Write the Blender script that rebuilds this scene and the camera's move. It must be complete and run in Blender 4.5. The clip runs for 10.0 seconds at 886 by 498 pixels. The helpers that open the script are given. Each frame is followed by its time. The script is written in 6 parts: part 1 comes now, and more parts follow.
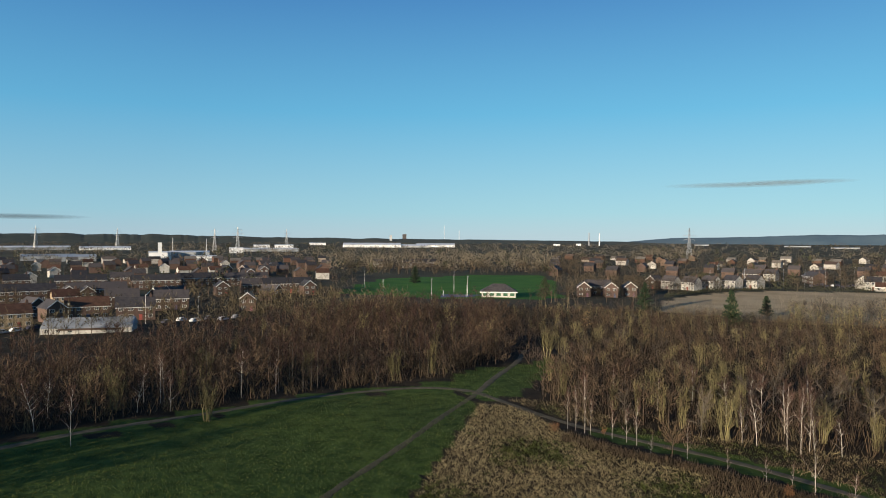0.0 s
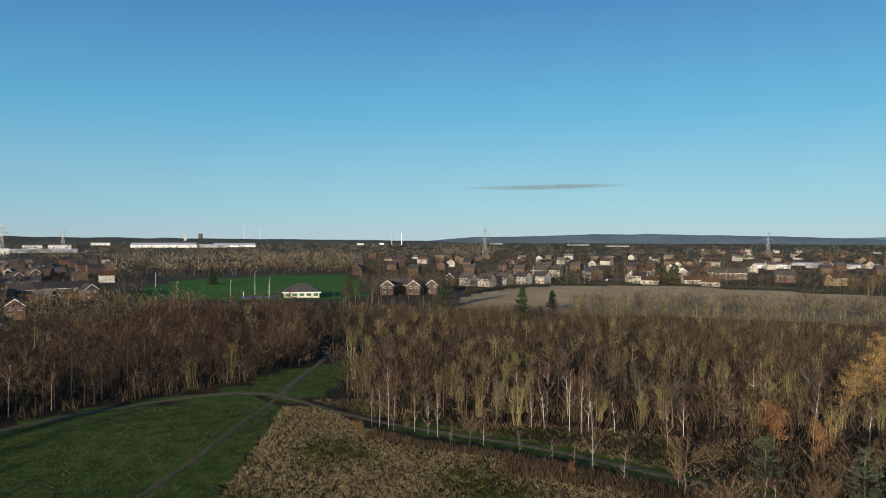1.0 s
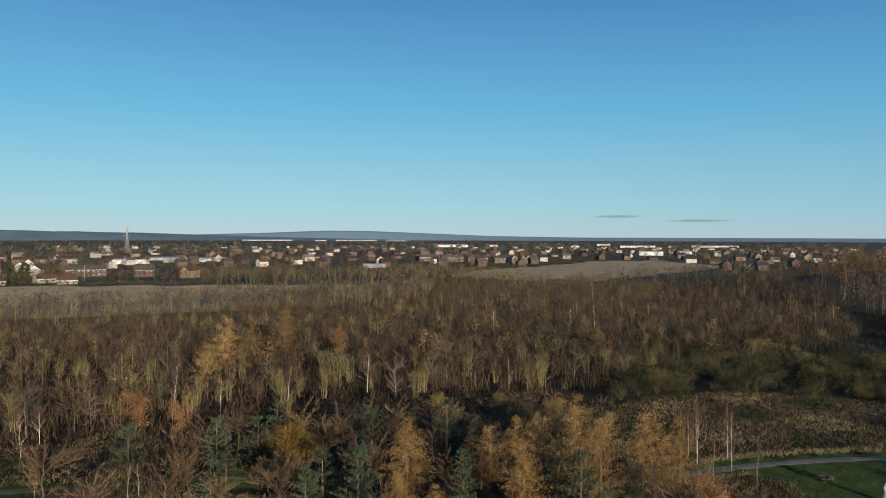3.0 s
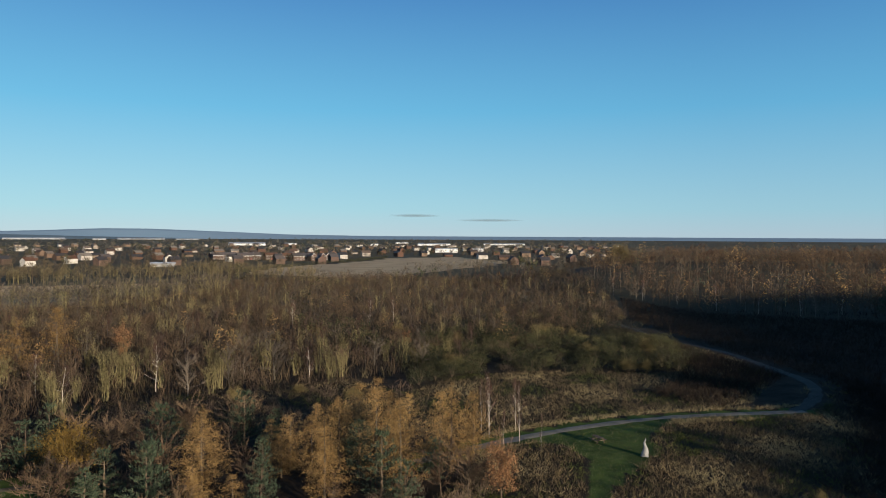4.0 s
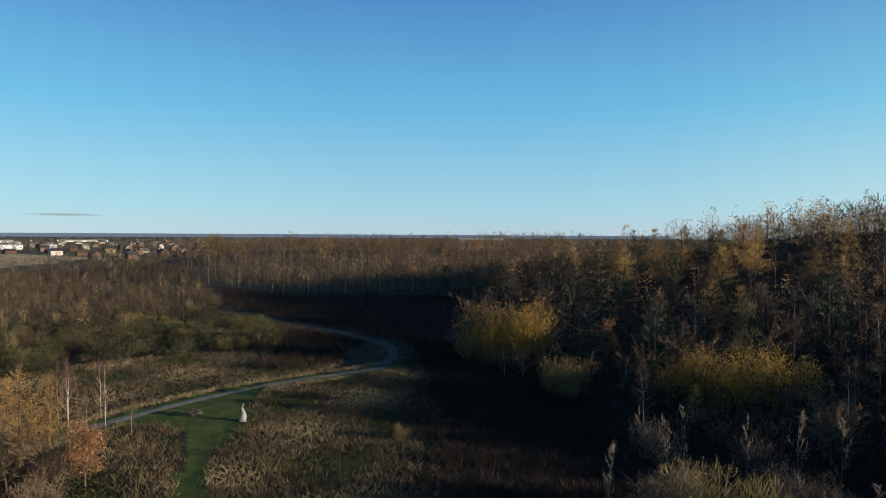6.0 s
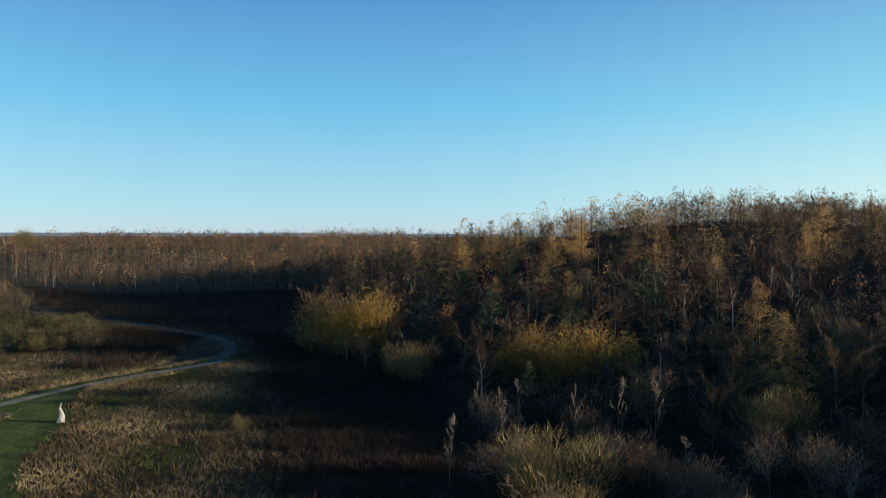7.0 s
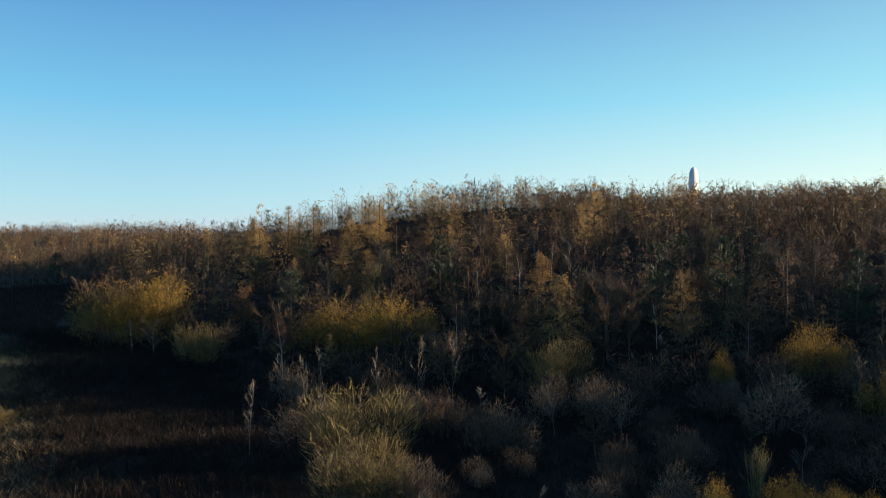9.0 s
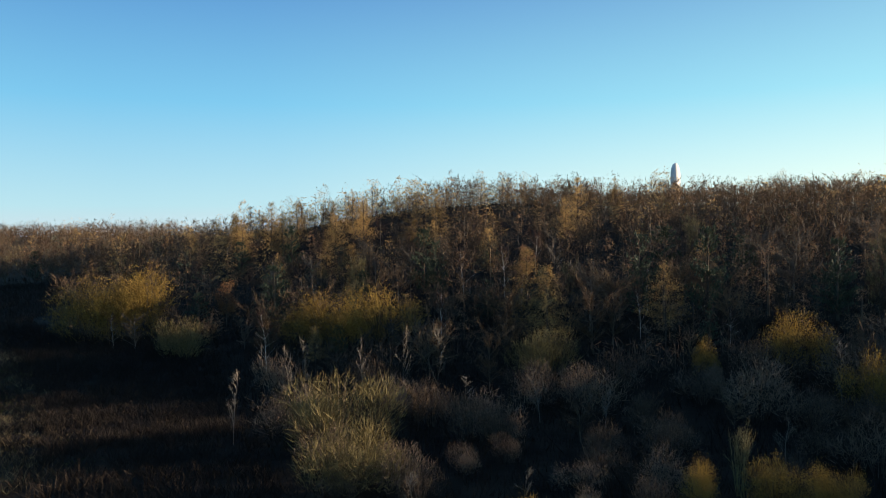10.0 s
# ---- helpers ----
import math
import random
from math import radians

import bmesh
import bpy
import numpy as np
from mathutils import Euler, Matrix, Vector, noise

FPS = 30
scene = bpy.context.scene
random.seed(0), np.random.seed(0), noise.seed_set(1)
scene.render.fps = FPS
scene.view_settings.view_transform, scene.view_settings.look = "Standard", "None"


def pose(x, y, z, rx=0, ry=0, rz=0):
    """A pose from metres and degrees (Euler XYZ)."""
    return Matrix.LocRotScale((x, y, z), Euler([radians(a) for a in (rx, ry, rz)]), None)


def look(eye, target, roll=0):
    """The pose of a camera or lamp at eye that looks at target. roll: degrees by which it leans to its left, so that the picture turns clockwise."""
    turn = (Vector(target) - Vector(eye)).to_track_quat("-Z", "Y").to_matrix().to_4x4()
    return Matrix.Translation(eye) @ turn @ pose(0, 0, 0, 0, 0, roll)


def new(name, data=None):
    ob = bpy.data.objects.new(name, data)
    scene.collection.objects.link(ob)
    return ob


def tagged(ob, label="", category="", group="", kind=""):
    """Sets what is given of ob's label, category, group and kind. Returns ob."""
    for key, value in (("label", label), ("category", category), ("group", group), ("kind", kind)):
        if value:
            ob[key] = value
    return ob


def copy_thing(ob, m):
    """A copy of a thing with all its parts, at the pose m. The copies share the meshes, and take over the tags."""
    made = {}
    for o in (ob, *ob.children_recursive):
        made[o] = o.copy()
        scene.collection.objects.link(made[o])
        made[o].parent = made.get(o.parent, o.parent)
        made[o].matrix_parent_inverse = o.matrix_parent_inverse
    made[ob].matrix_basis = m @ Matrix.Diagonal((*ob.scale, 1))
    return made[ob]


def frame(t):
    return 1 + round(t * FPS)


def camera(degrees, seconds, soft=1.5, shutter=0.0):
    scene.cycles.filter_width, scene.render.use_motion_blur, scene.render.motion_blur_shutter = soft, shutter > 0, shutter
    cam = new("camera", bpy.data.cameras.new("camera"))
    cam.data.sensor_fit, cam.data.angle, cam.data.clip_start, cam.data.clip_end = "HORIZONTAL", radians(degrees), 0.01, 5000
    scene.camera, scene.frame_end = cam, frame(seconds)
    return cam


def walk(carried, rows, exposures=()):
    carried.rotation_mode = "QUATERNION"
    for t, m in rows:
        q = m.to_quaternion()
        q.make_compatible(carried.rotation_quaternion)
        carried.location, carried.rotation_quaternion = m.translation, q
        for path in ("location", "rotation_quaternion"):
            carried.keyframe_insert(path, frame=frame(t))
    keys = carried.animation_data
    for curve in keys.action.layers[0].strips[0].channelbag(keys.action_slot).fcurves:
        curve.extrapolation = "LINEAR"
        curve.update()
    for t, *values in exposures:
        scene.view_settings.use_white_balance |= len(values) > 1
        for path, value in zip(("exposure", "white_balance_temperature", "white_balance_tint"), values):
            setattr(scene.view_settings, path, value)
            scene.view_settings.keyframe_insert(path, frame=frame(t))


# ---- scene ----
# ---- camera and its walk: a drone that turns and sinks ----
cam = camera(63.84, 10.0, soft=1.0)
PATH = [
    (0.0, 0.0, 0.0, 30.0, 0.0, -0.92, -0.26), (0.5, 0.0, -0.19, 29.99, -7.48, -0.9, -0.23), (1.0, -0.02, -0.39, 29.99, -15.72, -0.91, -0.19),
    (1.5, -0.1, -0.58, 30.0, -27.41, -0.94, -0.17), (2.0, -0.22, -0.75, 29.94, -41.12, -0.98, -0.15), (2.5, -0.36, -0.87, 29.83, -54.1, -1.02, -0.13),
    (4.0, -0.84, -0.92, 27.68, -80.28, -1.09, -0.26), (4.5, -1.01, -0.92, 26.71, -88.76, -1.11, -0.29), (5.0, -1.18, -0.91, 25.77, -96.98, -1.11, -0.31),
    (5.5, -1.34, -0.87, 24.77, -104.81, -1.14, -0.31), (7.0, -1.66, -0.61, 22.07, -124.79, -1.25, -0.15), (7.5, -1.67, -0.57, 21.19, -130.39, -1.32, -0.02),
    (8.0, -1.66, -0.54, 20.32, -135.27, -1.41, 0.12), (8.5, -1.67, -0.52, 19.52, -138.78, -1.5, 0.26), (9.0, -1.65, -0.52, 18.87, -140.9, -1.56, 0.41),
    (9.5, -1.6, -0.54, 18.32, -141.96, -1.61, 0.57), (10.0, -1.53, -0.56, 17.86, -142.21, -1.64, 0.73)]
walk(cam, [(t, pose(x, y, z, 90 + p, r, a)) for t, x, y, z, a, p, r in PATH], exposures=[(0, 0.90, 6600, 10), (1, 0.78, 6600, 10), (2.5, 0.78, 6600, 10), (4.5, 0.95, 6600, 12), (5.5, 1.0, 6650, 12), (7, 1.25, 6900, 12), (8.5, 1.32, 7150, 14), (10, 1.38, 7300, 15)])

# ---- sky and sun: a low winter sun over the hill ----
SUN_AZ, SUN_EL = 220.5, 8.6
world = bpy.data.worlds.new("winter_sky")
scene.world = world
world.use_nodes = True
wn, wl = world.node_tree.nodes, world.node_tree.links
sky = wn.new("ShaderNodeTexSky")
sky.sky_type, sky.sun_disc = "NISHITA", False
sky.sun_elevation, sky.sun_rotation = radians(SUN_EL), radians(SUN_AZ)
sky.altitude, sky.air_density, sky.dust_density, sky.ozone_density = 60, 1.0, 0.3, 3.0
# clear cold air: pale at the horizon, deep blue overhead, laid over the sky texture
wco, wsep, wramp, wmix, wdim = (wn.new(k) for k in ("ShaderNodeTexCoord", "ShaderNodeSeparateXYZ", "ShaderNodeValToRGB", "ShaderNodeMix", "ShaderNodeVectorMath"))
wl.new(wco.outputs["Generated"], wsep.inputs[0]), wl.new(wsep.outputs["Z"], wramp.inputs[0])
for at, tone in ((0.0, (0.44, 0.612, 0.72)), (0.035, (0.33, 0.615, 0.755)), (0.17, (0.127, 0.462, 0.735)), (0.34, (0.055, 0.222, 0.535)), (1.0, (0.012, 0.05, 0.17))):
    e = wramp.color_ramp.elements.new(at) if 0 < at < 1 else wramp.color_ramp.elements[0 if at == 0 else -1]
    e.position, e.color = at, (*tone, 1)
wdim.operation, wmix.data_type = "SCALE", "RGBA"
wdim.inputs["Scale"].default_value, wmix.inputs[0].default_value = 0.10, 0.85
wl.new(sky.outputs[0], wdim.inputs[0]), wl.new(wdim.outputs[0], wmix.inputs[6]), wl.new(wramp.outputs[0], wmix.inputs[7])
# whiter towards the sun, a little brighter again opposite to it
wdot, wfac, wglow, wmul = (wn.new(k) for k in ("ShaderNodeVectorMath", "ShaderNodeMapRange", "ShaderNodeValToRGB", "ShaderNodeMix"))
wdot.operation, wdot.inputs[1].default_value = "DOT_PRODUCT", (math.sin(radians(SUN_AZ)), math.cos(radians(SUN_AZ)), 0.2)
wl.new(wco.outputs["Generated"], wdot.inputs[0]), wl.new(wdot.outputs["Value"], wfac.inputs[0])
wfac.inputs[1].default_value, wfac.inputs[2].default_value = -1.0, 1.0
for at, tone in ((0.0, (1.14, 1.12, 1.08)), (0.15, (1.03, 1.03, 1.02)), (0.28, (0.96, 0.96, 0.97)), (0.40, (0.95, 0.955, 0.97)), (0.5, (1.02, 0.99, 0.985)), (1.0, (1.95, 1.38, 1.06))):
    e = wglow.color_ramp.elements.new(at) if 0 < at < 1 else wglow.color_ramp.elements[0 if at == 0 else -1]
    e.position, e.color = at, (*(c / 2.5 for c in tone), 1)
wmul.data_type, wmul.blend_type, wmul.inputs[0].default_value, wmul.clamp_result = "RGBA", "MULTIPLY", 1.0, False
wl.new(wfac.outputs[0], wglow.inputs[0]), wl.new(wmix.outputs[2], wmul.inputs[6]), wl.new(wglow.outputs[0], wmul.inputs[7])
wl.new(wmul.outputs[2], wn["Background"].inputs[0])
wn["Background"].inputs[1].default_value = 1.4
sun = new("sun", bpy.data.lights.new("sun", "SUN"))
sun.data.energy, sun.data.angle, sun.data.color = 5.0, radians(0.55), (1.0, 0.85, 0.65)
sun.matrix_world = look((400 * math.sin(radians(SUN_AZ)), 400 * math.cos(radians(SUN_AZ)), 400 * math.tan(radians(SUN_EL))), (0, 0, 0))


# ---- materials ----
def material(name, colours, scale=4.0, rough=0.9, bump=0.0, by_object=0.0, by_piece=0.0, leafy=0.0, fine=0.0, metal=0.0):
    """A procedural surface: noise between the colours, a finer grain, and variation by object and by loose piece."""
    m = bpy.data.materials.new(name)
    m.use_nodes = True
    n, l = m.node_tree.nodes, m.node_tree.links
    b = n["Principled BSDF"]
    b.inputs["Roughness"].default_value, b.inputs["Metallic"].default_value = rough, metal
    b.inputs["Specular IOR Level"].default_value = 0.25
    co = n.new("ShaderNodeTexCoord")
    noi = n.new("ShaderNodeTexNoise")
    noi.inputs["Scale"].default_value, noi.inputs["Detail"].default_value = scale, 5
    l.new(co.outputs["Object"], noi.inputs["Vector"])
    ramp = n.new("ShaderNodeValToRGB")
    ramp.color_ramp.elements[0].position, ramp.color_ramp.elements[1].position = 0.3, 0.7
    while len(ramp.color_ramp.elements) < len(colours):
        ramp.color_ramp.elements.new(0.5)
    for i, c in enumerate(colours):
        ramp.color_ramp.elements[i].position = 0.3 + 0.4 * i / max(1, len(colours) - 1)
        ramp.color_ramp.elements[i].color = (*c, 1)
    out = noi.outputs["Fac"]
    info, geo = n.new("ShaderNodeObjectInfo"), n.new("ShaderNodeNewGeometry")
    for amount, source in ((by_object, info.outputs["Random"]), (by_piece, geo.outputs["Random Per Island"])):
        if amount:
            ma = n.new("ShaderNodeMath")
            ma.operation, ma.inputs[1].default_value, ma.inputs[2].default_value = "MULTIPLY_ADD", amount, -amount / 2
            l.new(source, ma.inputs[0])
            ad = n.new("ShaderNodeMath")
            l.new(out, ad.inputs[0]), l.new(ma.outputs[0], ad.inputs[1])
            out = ad.outputs[0]
    if fine:
        nf = n.new("ShaderNodeTexNoise")
        nf.inputs["Scale"].default_value, nf.inputs["Detail"].default_value = scale * 14, 3
        l.new(co.outputs["Object"], nf.inputs["Vector"])
        ma = n.new("ShaderNodeMath")
        ma.operation, ma.inputs[1].default_value, ma.inputs[2].default_value = "MULTIPLY_ADD", fine, -fine / 2
        l.new(nf.outputs["Fac"], ma.inputs[0])
        ad = n.new("ShaderNodeMath")
        l.new(out, ad.inputs[0]), l.new(ma.outputs[0], ad.inputs[1])
        out = ad.outputs[0]
    l.new(out, ramp.inputs["Fac"])
    l.new(ramp.outputs[0], b.inputs["Base Color"])
    if bump:
        bp = n.new("ShaderNodeBump")
        bp.inputs["Strength"].default_value, bp.inputs["Distance"].default_value = bump, 0.05
        l.new(noi.outputs["Fac"], bp.inputs["Height"]), l.new(bp.outputs[0], b.inputs["Normal"])
    if leafy:
        tr, mix = n.new("ShaderNodeBsdfTranslucent"), n.new("ShaderNodeMixShader")
        mix.inputs[0].default_value = leafy
        l.new(ramp.outputs[0], tr.inputs[0]), l.new(b.outputs[0], mix.inputs[1]), l.new(tr.outputs[0], mix.inputs[2])
        l.new(mix.outputs[0], n["Material Output"].inputs[0])
    return m


BARK_WHITE = material("birch_bark", [(0.164, 0.143, 0.115), (0.361, 0.328, 0.287), (0.492, 0.459, 0.41)], 1.5, 0.8, 0.2, fine=0.5)
BARK_GREY = material("grey_bark", [(0.075, 0.065, 0.051), (0.156, 0.136, 0.112)], 2.0, 0.9, 0.2, by_object=0.4)
BARK = material("bark", [(0.048, 0.034, 0.024), (0.109, 0.085, 0.058)], 2.0, 0.95, 0.3, by_object=0.4)
BARK_OLIVE = material("willow_bark", [(0.095, 0.084, 0.038), (0.228, 0.198, 0.095)], 2.0, 0.9, 0.2, by_object=0.4)
TWIG_PURPLE = material("birch_twigs", [(0.041, 0.023, 0.018), (0.097, 0.055, 0.041)], 0.4, 0.8, by_object=0.5, by_piece=0.28, leafy=0.25)
TWIG_BROWN = material("brown_twigs", [(0.064, 0.042, 0.026), (0.155, 0.104, 0.062)], 0.4, 0.8, by_object=0.6, by_piece=0.28, leafy=0.25)
TWIG_GREY = material("grey_twigs", [(0.063, 0.051, 0.039), (0.136, 0.109, 0.084)], 0.4, 0.8, by_object=0.5, by_piece=0.28, leafy=0.25)
TWIG_SILVER = material("silvery_twigs", [(0.12, 0.10, 0.08), (0.27, 0.225, 0.18)], 0.4, 0.8, by_object=0.4, by_piece=0.5, leafy=0.25)
TWIG_OLIVE = material("willow_twigs", [(0.074, 0.063, 0.031), (0.168, 0.140, 0.068)], 0.4, 0.8, by_object=0.6, by_piece=0.28, leafy=0.25)
TWIG_STRAW = material("osier_shoots", [(0.09, 0.069, 0.027), (0.198, 0.156, 0.066)], 0.4, 0.8, by_object=0.4, by_piece=0.5, leafy=0.25)
TWIG_THICKET = material("thicket_twigs", [(0.073, 0.052, 0.036), (0.186, 0.134, 0.094)], 0.4, 0.85, by_object=0.7, by_piece=0.28, leafy=0.25)
LARCH_GOLD = material("larch_needles", [(0.17, 0.105, 0.038), (0.36, 0.23, 0.09)], 0.6, 0.8, by_object=0.6, by_piece=0.28, leafy=0.3)
PINE_GREEN = material("pine_needles", [(0.017, 0.029, 0.017), (0.055, 0.075, 0.043)], 0.8, 0.7, by_object=0.4, by_piece=0.5, leafy=0.1)
SPRUCE_GREEN = material("conifer_needles", [(0.01, 0.021, 0.01), (0.032, 0.052, 0.022)], 0.8, 0.7, by_object=0.3, by_piece=0.4)
LARCH_BROWN = material("browning_larch", [(0.12, 0.072, 0.04), (0.282, 0.175, 0.098)], 0.6, 0.8, by_object=0.5, by_piece=0.28, leafy=0.25)
OAK_LEAF = material("russet_leaves", [(0.145, 0.073, 0.033), (0.304, 0.172, 0.086)], 0.6, 0.8, by_object=0.5, by_piece=0.5, leafy=0.3)
YELLOW_LEAF = material("yellow_leaves", [(0.16, 0.098, 0.022), (0.30, 0.195, 0.046)], 0.6, 0.8, by_object=0.4, by_piece=0.5, leafy=0.3)
GORSE = material("gorse_green", [(0.010, 0.012, 0.005), (0.056, 0.056, 0.022)], 0.7, 0.85, by_object=0.6, by_piece=0.5)
STRAW = material("dry_grass", [(0.122, 0.097, 0.05), (0.292, 0.238, 0.133)], 0.15, 0.9, by_piece=0.6, leafy=0.3)
STRAW_PALE = material("field_straw", [(0.277, 0.21, 0.131), (0.338, 0.262, 0.165)], 0.03, 0.9, by_piece=0.2)
SCRUB = material("dead_bracken", [(0.054, 0.041, 0.023), (0.17, 0.129, 0.071)], 0.12, 0.9, by_piece=0.6, leafy=0.3)
GRASS = material("meadow_tufts", [(0.034, 0.046, 0.009), (0.084, 0.095, 0.020)], 0.12, 0.85, by_piece=0.6, leafy=0.3)
GRAVEL = material("path_gravel", [(0.054, 0.046, 0.028), (0.1, 0.084, 0.057)], 0.7, 0.95, 0.3, fine=0.4)
BRICK_RED = material("red_brick", [(0.062, 0.041, 0.034), (0.094, 0.061, 0.05)], 1.2, 0.9, 0.1, by_object=0.5, fine=0.4)
BRICK_BUFF = material("buff_brick", [(0.285, 0.21, 0.128), (0.375, 0.285, 0.188)], 1.2, 0.9, 0.1, by_object=0.4, fine=0.4)
RENDER_WHITE = material("white_render", [(0.28, 0.27, 0.245), (0.42, 0.405, 0.375)], 0.6, 0.8, by_object=0.3, fine=0.2)
ROOF_DARK = material("slate_tiles", [(0.026, 0.026, 0.03), (0.064, 0.056, 0.056)], 0.8, 0.7, 0.2, by_object=0.6, fine=0.4)
ROOF_BROWN = material("brown_tiles", [(0.049, 0.024, 0.016), (0.092, 0.049, 0.032)], 0.8, 0.8, 0.2, by_object=0.5, fine=0.4)
PVC = material("white_frames", [(0.525, 0.525, 0.51), (0.615, 0.615, 0.6)], 2.0, 0.4)
PANE = material("window_glass", [(0.02, 0.025, 0.03), (0.05, 0.055, 0.06)], 1.0, 0.08)
DOOR_PAINT = material("door_paint", [(0.06, 0.07, 0.12), (0.25, 0.06, 0.05)], 0.3, 0.5, by_object=1.0)
SHEET_WHITE = material("white_cladding", [(0.495, 0.51, 0.525), (0.615, 0.622, 0.63)], 0.08, 0.5, by_object=0.3)
SHEET_GREY = material("grey_cladding", [(0.165, 0.18, 0.195), (0.315, 0.33, 0.345)], 0.08, 0.5, by_object=0.5)
STEEL = material("galvanised_steel", [(0.28, 0.29, 0.30), (0.42, 0.43, 0.44)], 1.0, 0.5, metal=0.6)
STATUE_STONE = material("weathered_limestone", [(0.17, 0.172, 0.17), (0.25, 0.248, 0.24)], 1.2, 0.7, 0.1, fine=0.2)
DOLOMITE = material("pale_dolomite", [(0.58, 0.58, 0.57), (0.74, 0.735, 0.71)], 0.6, 0.7, 0.1, fine=0.2)


# ---- meshes by arrays ----
class Shape:
    """Collects vertices and faces (triangles and quads) of one mesh."""

    def __init__(self):
        self.v, self.f, self.n = [], [], 0

    def add(self, verts, faces):
        self.v.append(np.asarray(verts, float).reshape(-1, 3))
        self.f.extend([tuple(i + self.n for i in q) for q in faces])
        self.n += len(self.v[-1])
        return self

    def box(self, x0, x1, y0, y1, z0, z1):
        p = [(x, y, z) for z in (z0, z1) for x, y in ((x0, y0), (x1, y0), (x1, y1), (x0, y1))]
        return self.add(p, [(3, 2, 1, 0), (4, 5, 6, 7), (0, 1, 5, 4), (1, 2, 6, 5), (2, 3, 7, 6), (3, 0, 4, 7)])

    def tube(self, points, radii, sides=5):
        pts = np.asarray(points, float)
        rings = []
        for i, p in enumerate(pts):
            d = pts[min(i + 1, len(pts) - 1)] - pts[max(i - 1, 0)]
            d = d / (np.linalg.norm(d) + 1e-9)
            a = np.cross(d, (0.3, 0.95, 0.1) if abs(d[2]) > 0.8 else (0, 0, 1))
            a /= np.linalg.norm(a) + 1e-9
            b = np.cross(d, a)
            th = np.arange(sides) * 2 * math.pi / sides
            rings.append(p + radii[i] * (np.cos(th)[:, None] * a + np.sin(th)[:, None] * b))
        faces = [(i * sides + k, i * sides + (k + 1) % sides, (i + 1) * sides + (k + 1) % sides, (i + 1) * sides + k)
                 for i in range(len(pts) - 1) for k in range(sides)]
        faces.append(tuple((len(pts) - 1) * sides + k for k in range(sides)))
        return self.add(np.concatenate(rings), faces)

    def blades(self, p, d, width):
        """Thin pointed triangles from the points p along the vectors d."""
        p, d = np.asarray(p, float), np.asarray(d, float)
        side = np.cross(d, RNG.normal(size=d.shape))
        side *= (np.asarray(width) / 2 / (np.linalg.norm(side, axis=1) + 1e-9))[:, None] if np.ndim(width) else width / 2 / (np.linalg.norm(side, axis=1) + 1e-9)[:, None]
        v = np.stack([p - side, p + side, p + d], 1).reshape(-1, 3)
        return self.add(v, [(3 * i, 3 * i + 1, 3 * i + 2) for i in range(len(p))])

    def mesh(self, name):
        me = bpy.data.meshes.new(name)
        me.from_pydata(np.concatenate(self.v).tolist(), [], self.f)
        return me


RNG = np.random.default_rng(7)


def link(name, shape, mat, parent=None, label=""):
    me = shape if isinstance(shape, bpy.types.Mesh) else shape.mesh(name)
    if mat and not me.materials:
        me.materials.append(mat)
    ob = new(name, me)
    if parent:
        ob.parent = parent
    return tagged(ob, label)


def thing(name, x, y, z, turn=0.0, label="", category="", group="", kind=""):
    ob = new(name)
    ob.matrix_basis = pose(x, y, z, 0, 0, turn)
    return tagged(ob, label, category, group, kind)


def away(az, d):
    return d * math.sin(radians(az)), d * math.cos(radians(az))


# ---- the lie of the land ----
def land(x, y):
    """Ground height: a flat park, a wooded hill to the south, a lower ridge to the east."""
    x, y = np.asarray(x, float), np.asarray(y, float)
    rise = np.clip((-y - 56) * 0.138, 0, None)
    rise = 27 * (1 - np.exp(-(rise / 27) ** 1.25 * 1.35)) / (1 - math.exp(-1.35 * 1.3))
    hill = np.minimum(rise, 28) / (1 + np.exp((x - 225) / 30)) / (1 + np.exp((-x - 330) / 50)) * (0.84 + 0.16 / (1 + np.exp((60 - x) / 25)))
    hill *= np.exp(-np.clip((-y - 360) / 150, 0, None) ** 2)
    knoll = 7.5 * np.exp(-((x - 150) / 52) ** 2 - ((y + 190) / 62) ** 2) + 2.5 * np.exp(-((x - 180) / 30) ** 2 - ((y + 140) / 30) ** 2)
    ridge = 14.5 * np.exp(-((x - 390) / 85) ** 2 - ((y + 150) / 165) ** 6)
    lump = 0.25 * np.sin(x * 0.11 + 1.3 * np.sin(y * 0.05)) * np.sin(y * 0.09 + 0.7) * np.clip(np.hypot(x, y) / 60 - 0.5, 0, 1)
    return hill + knoll + ridge + lump


def lz(x, y):
    return float(land(x, y))


def inside(poly, x, y):
    x, y = np.asarray(x, float), np.asarray(y, float)
    hit = np.zeros(np.broadcast(x, y).shape, bool)
    for (x0, y0), (x1, y1) in zip(poly, poly[1:] + poly[:1]):
        hit ^= ((y0 > y) != (y1 > y)) & (x < (x1 - x0) * (y - y0) / (y1 - y0 + 1e-12) + x0)
    return hit


def near_line(pts, x, y):
    """Distance in plan from a polyline."""
    best = np.full(np.shape(x), 1e9)
    for (x0, y0), (x1, y1) in zip(pts, pts[1:]):
        dx, dy = x1 - x0, y1 - y0
        t = np.clip(((x - x0) * dx + (y - y0) * dy) / (dx * dx + dy * dy), 0, 1)
        best = np.minimum(best, np.hypot(x - x0 - t * dx, y - y0 - t * dy))
    return best


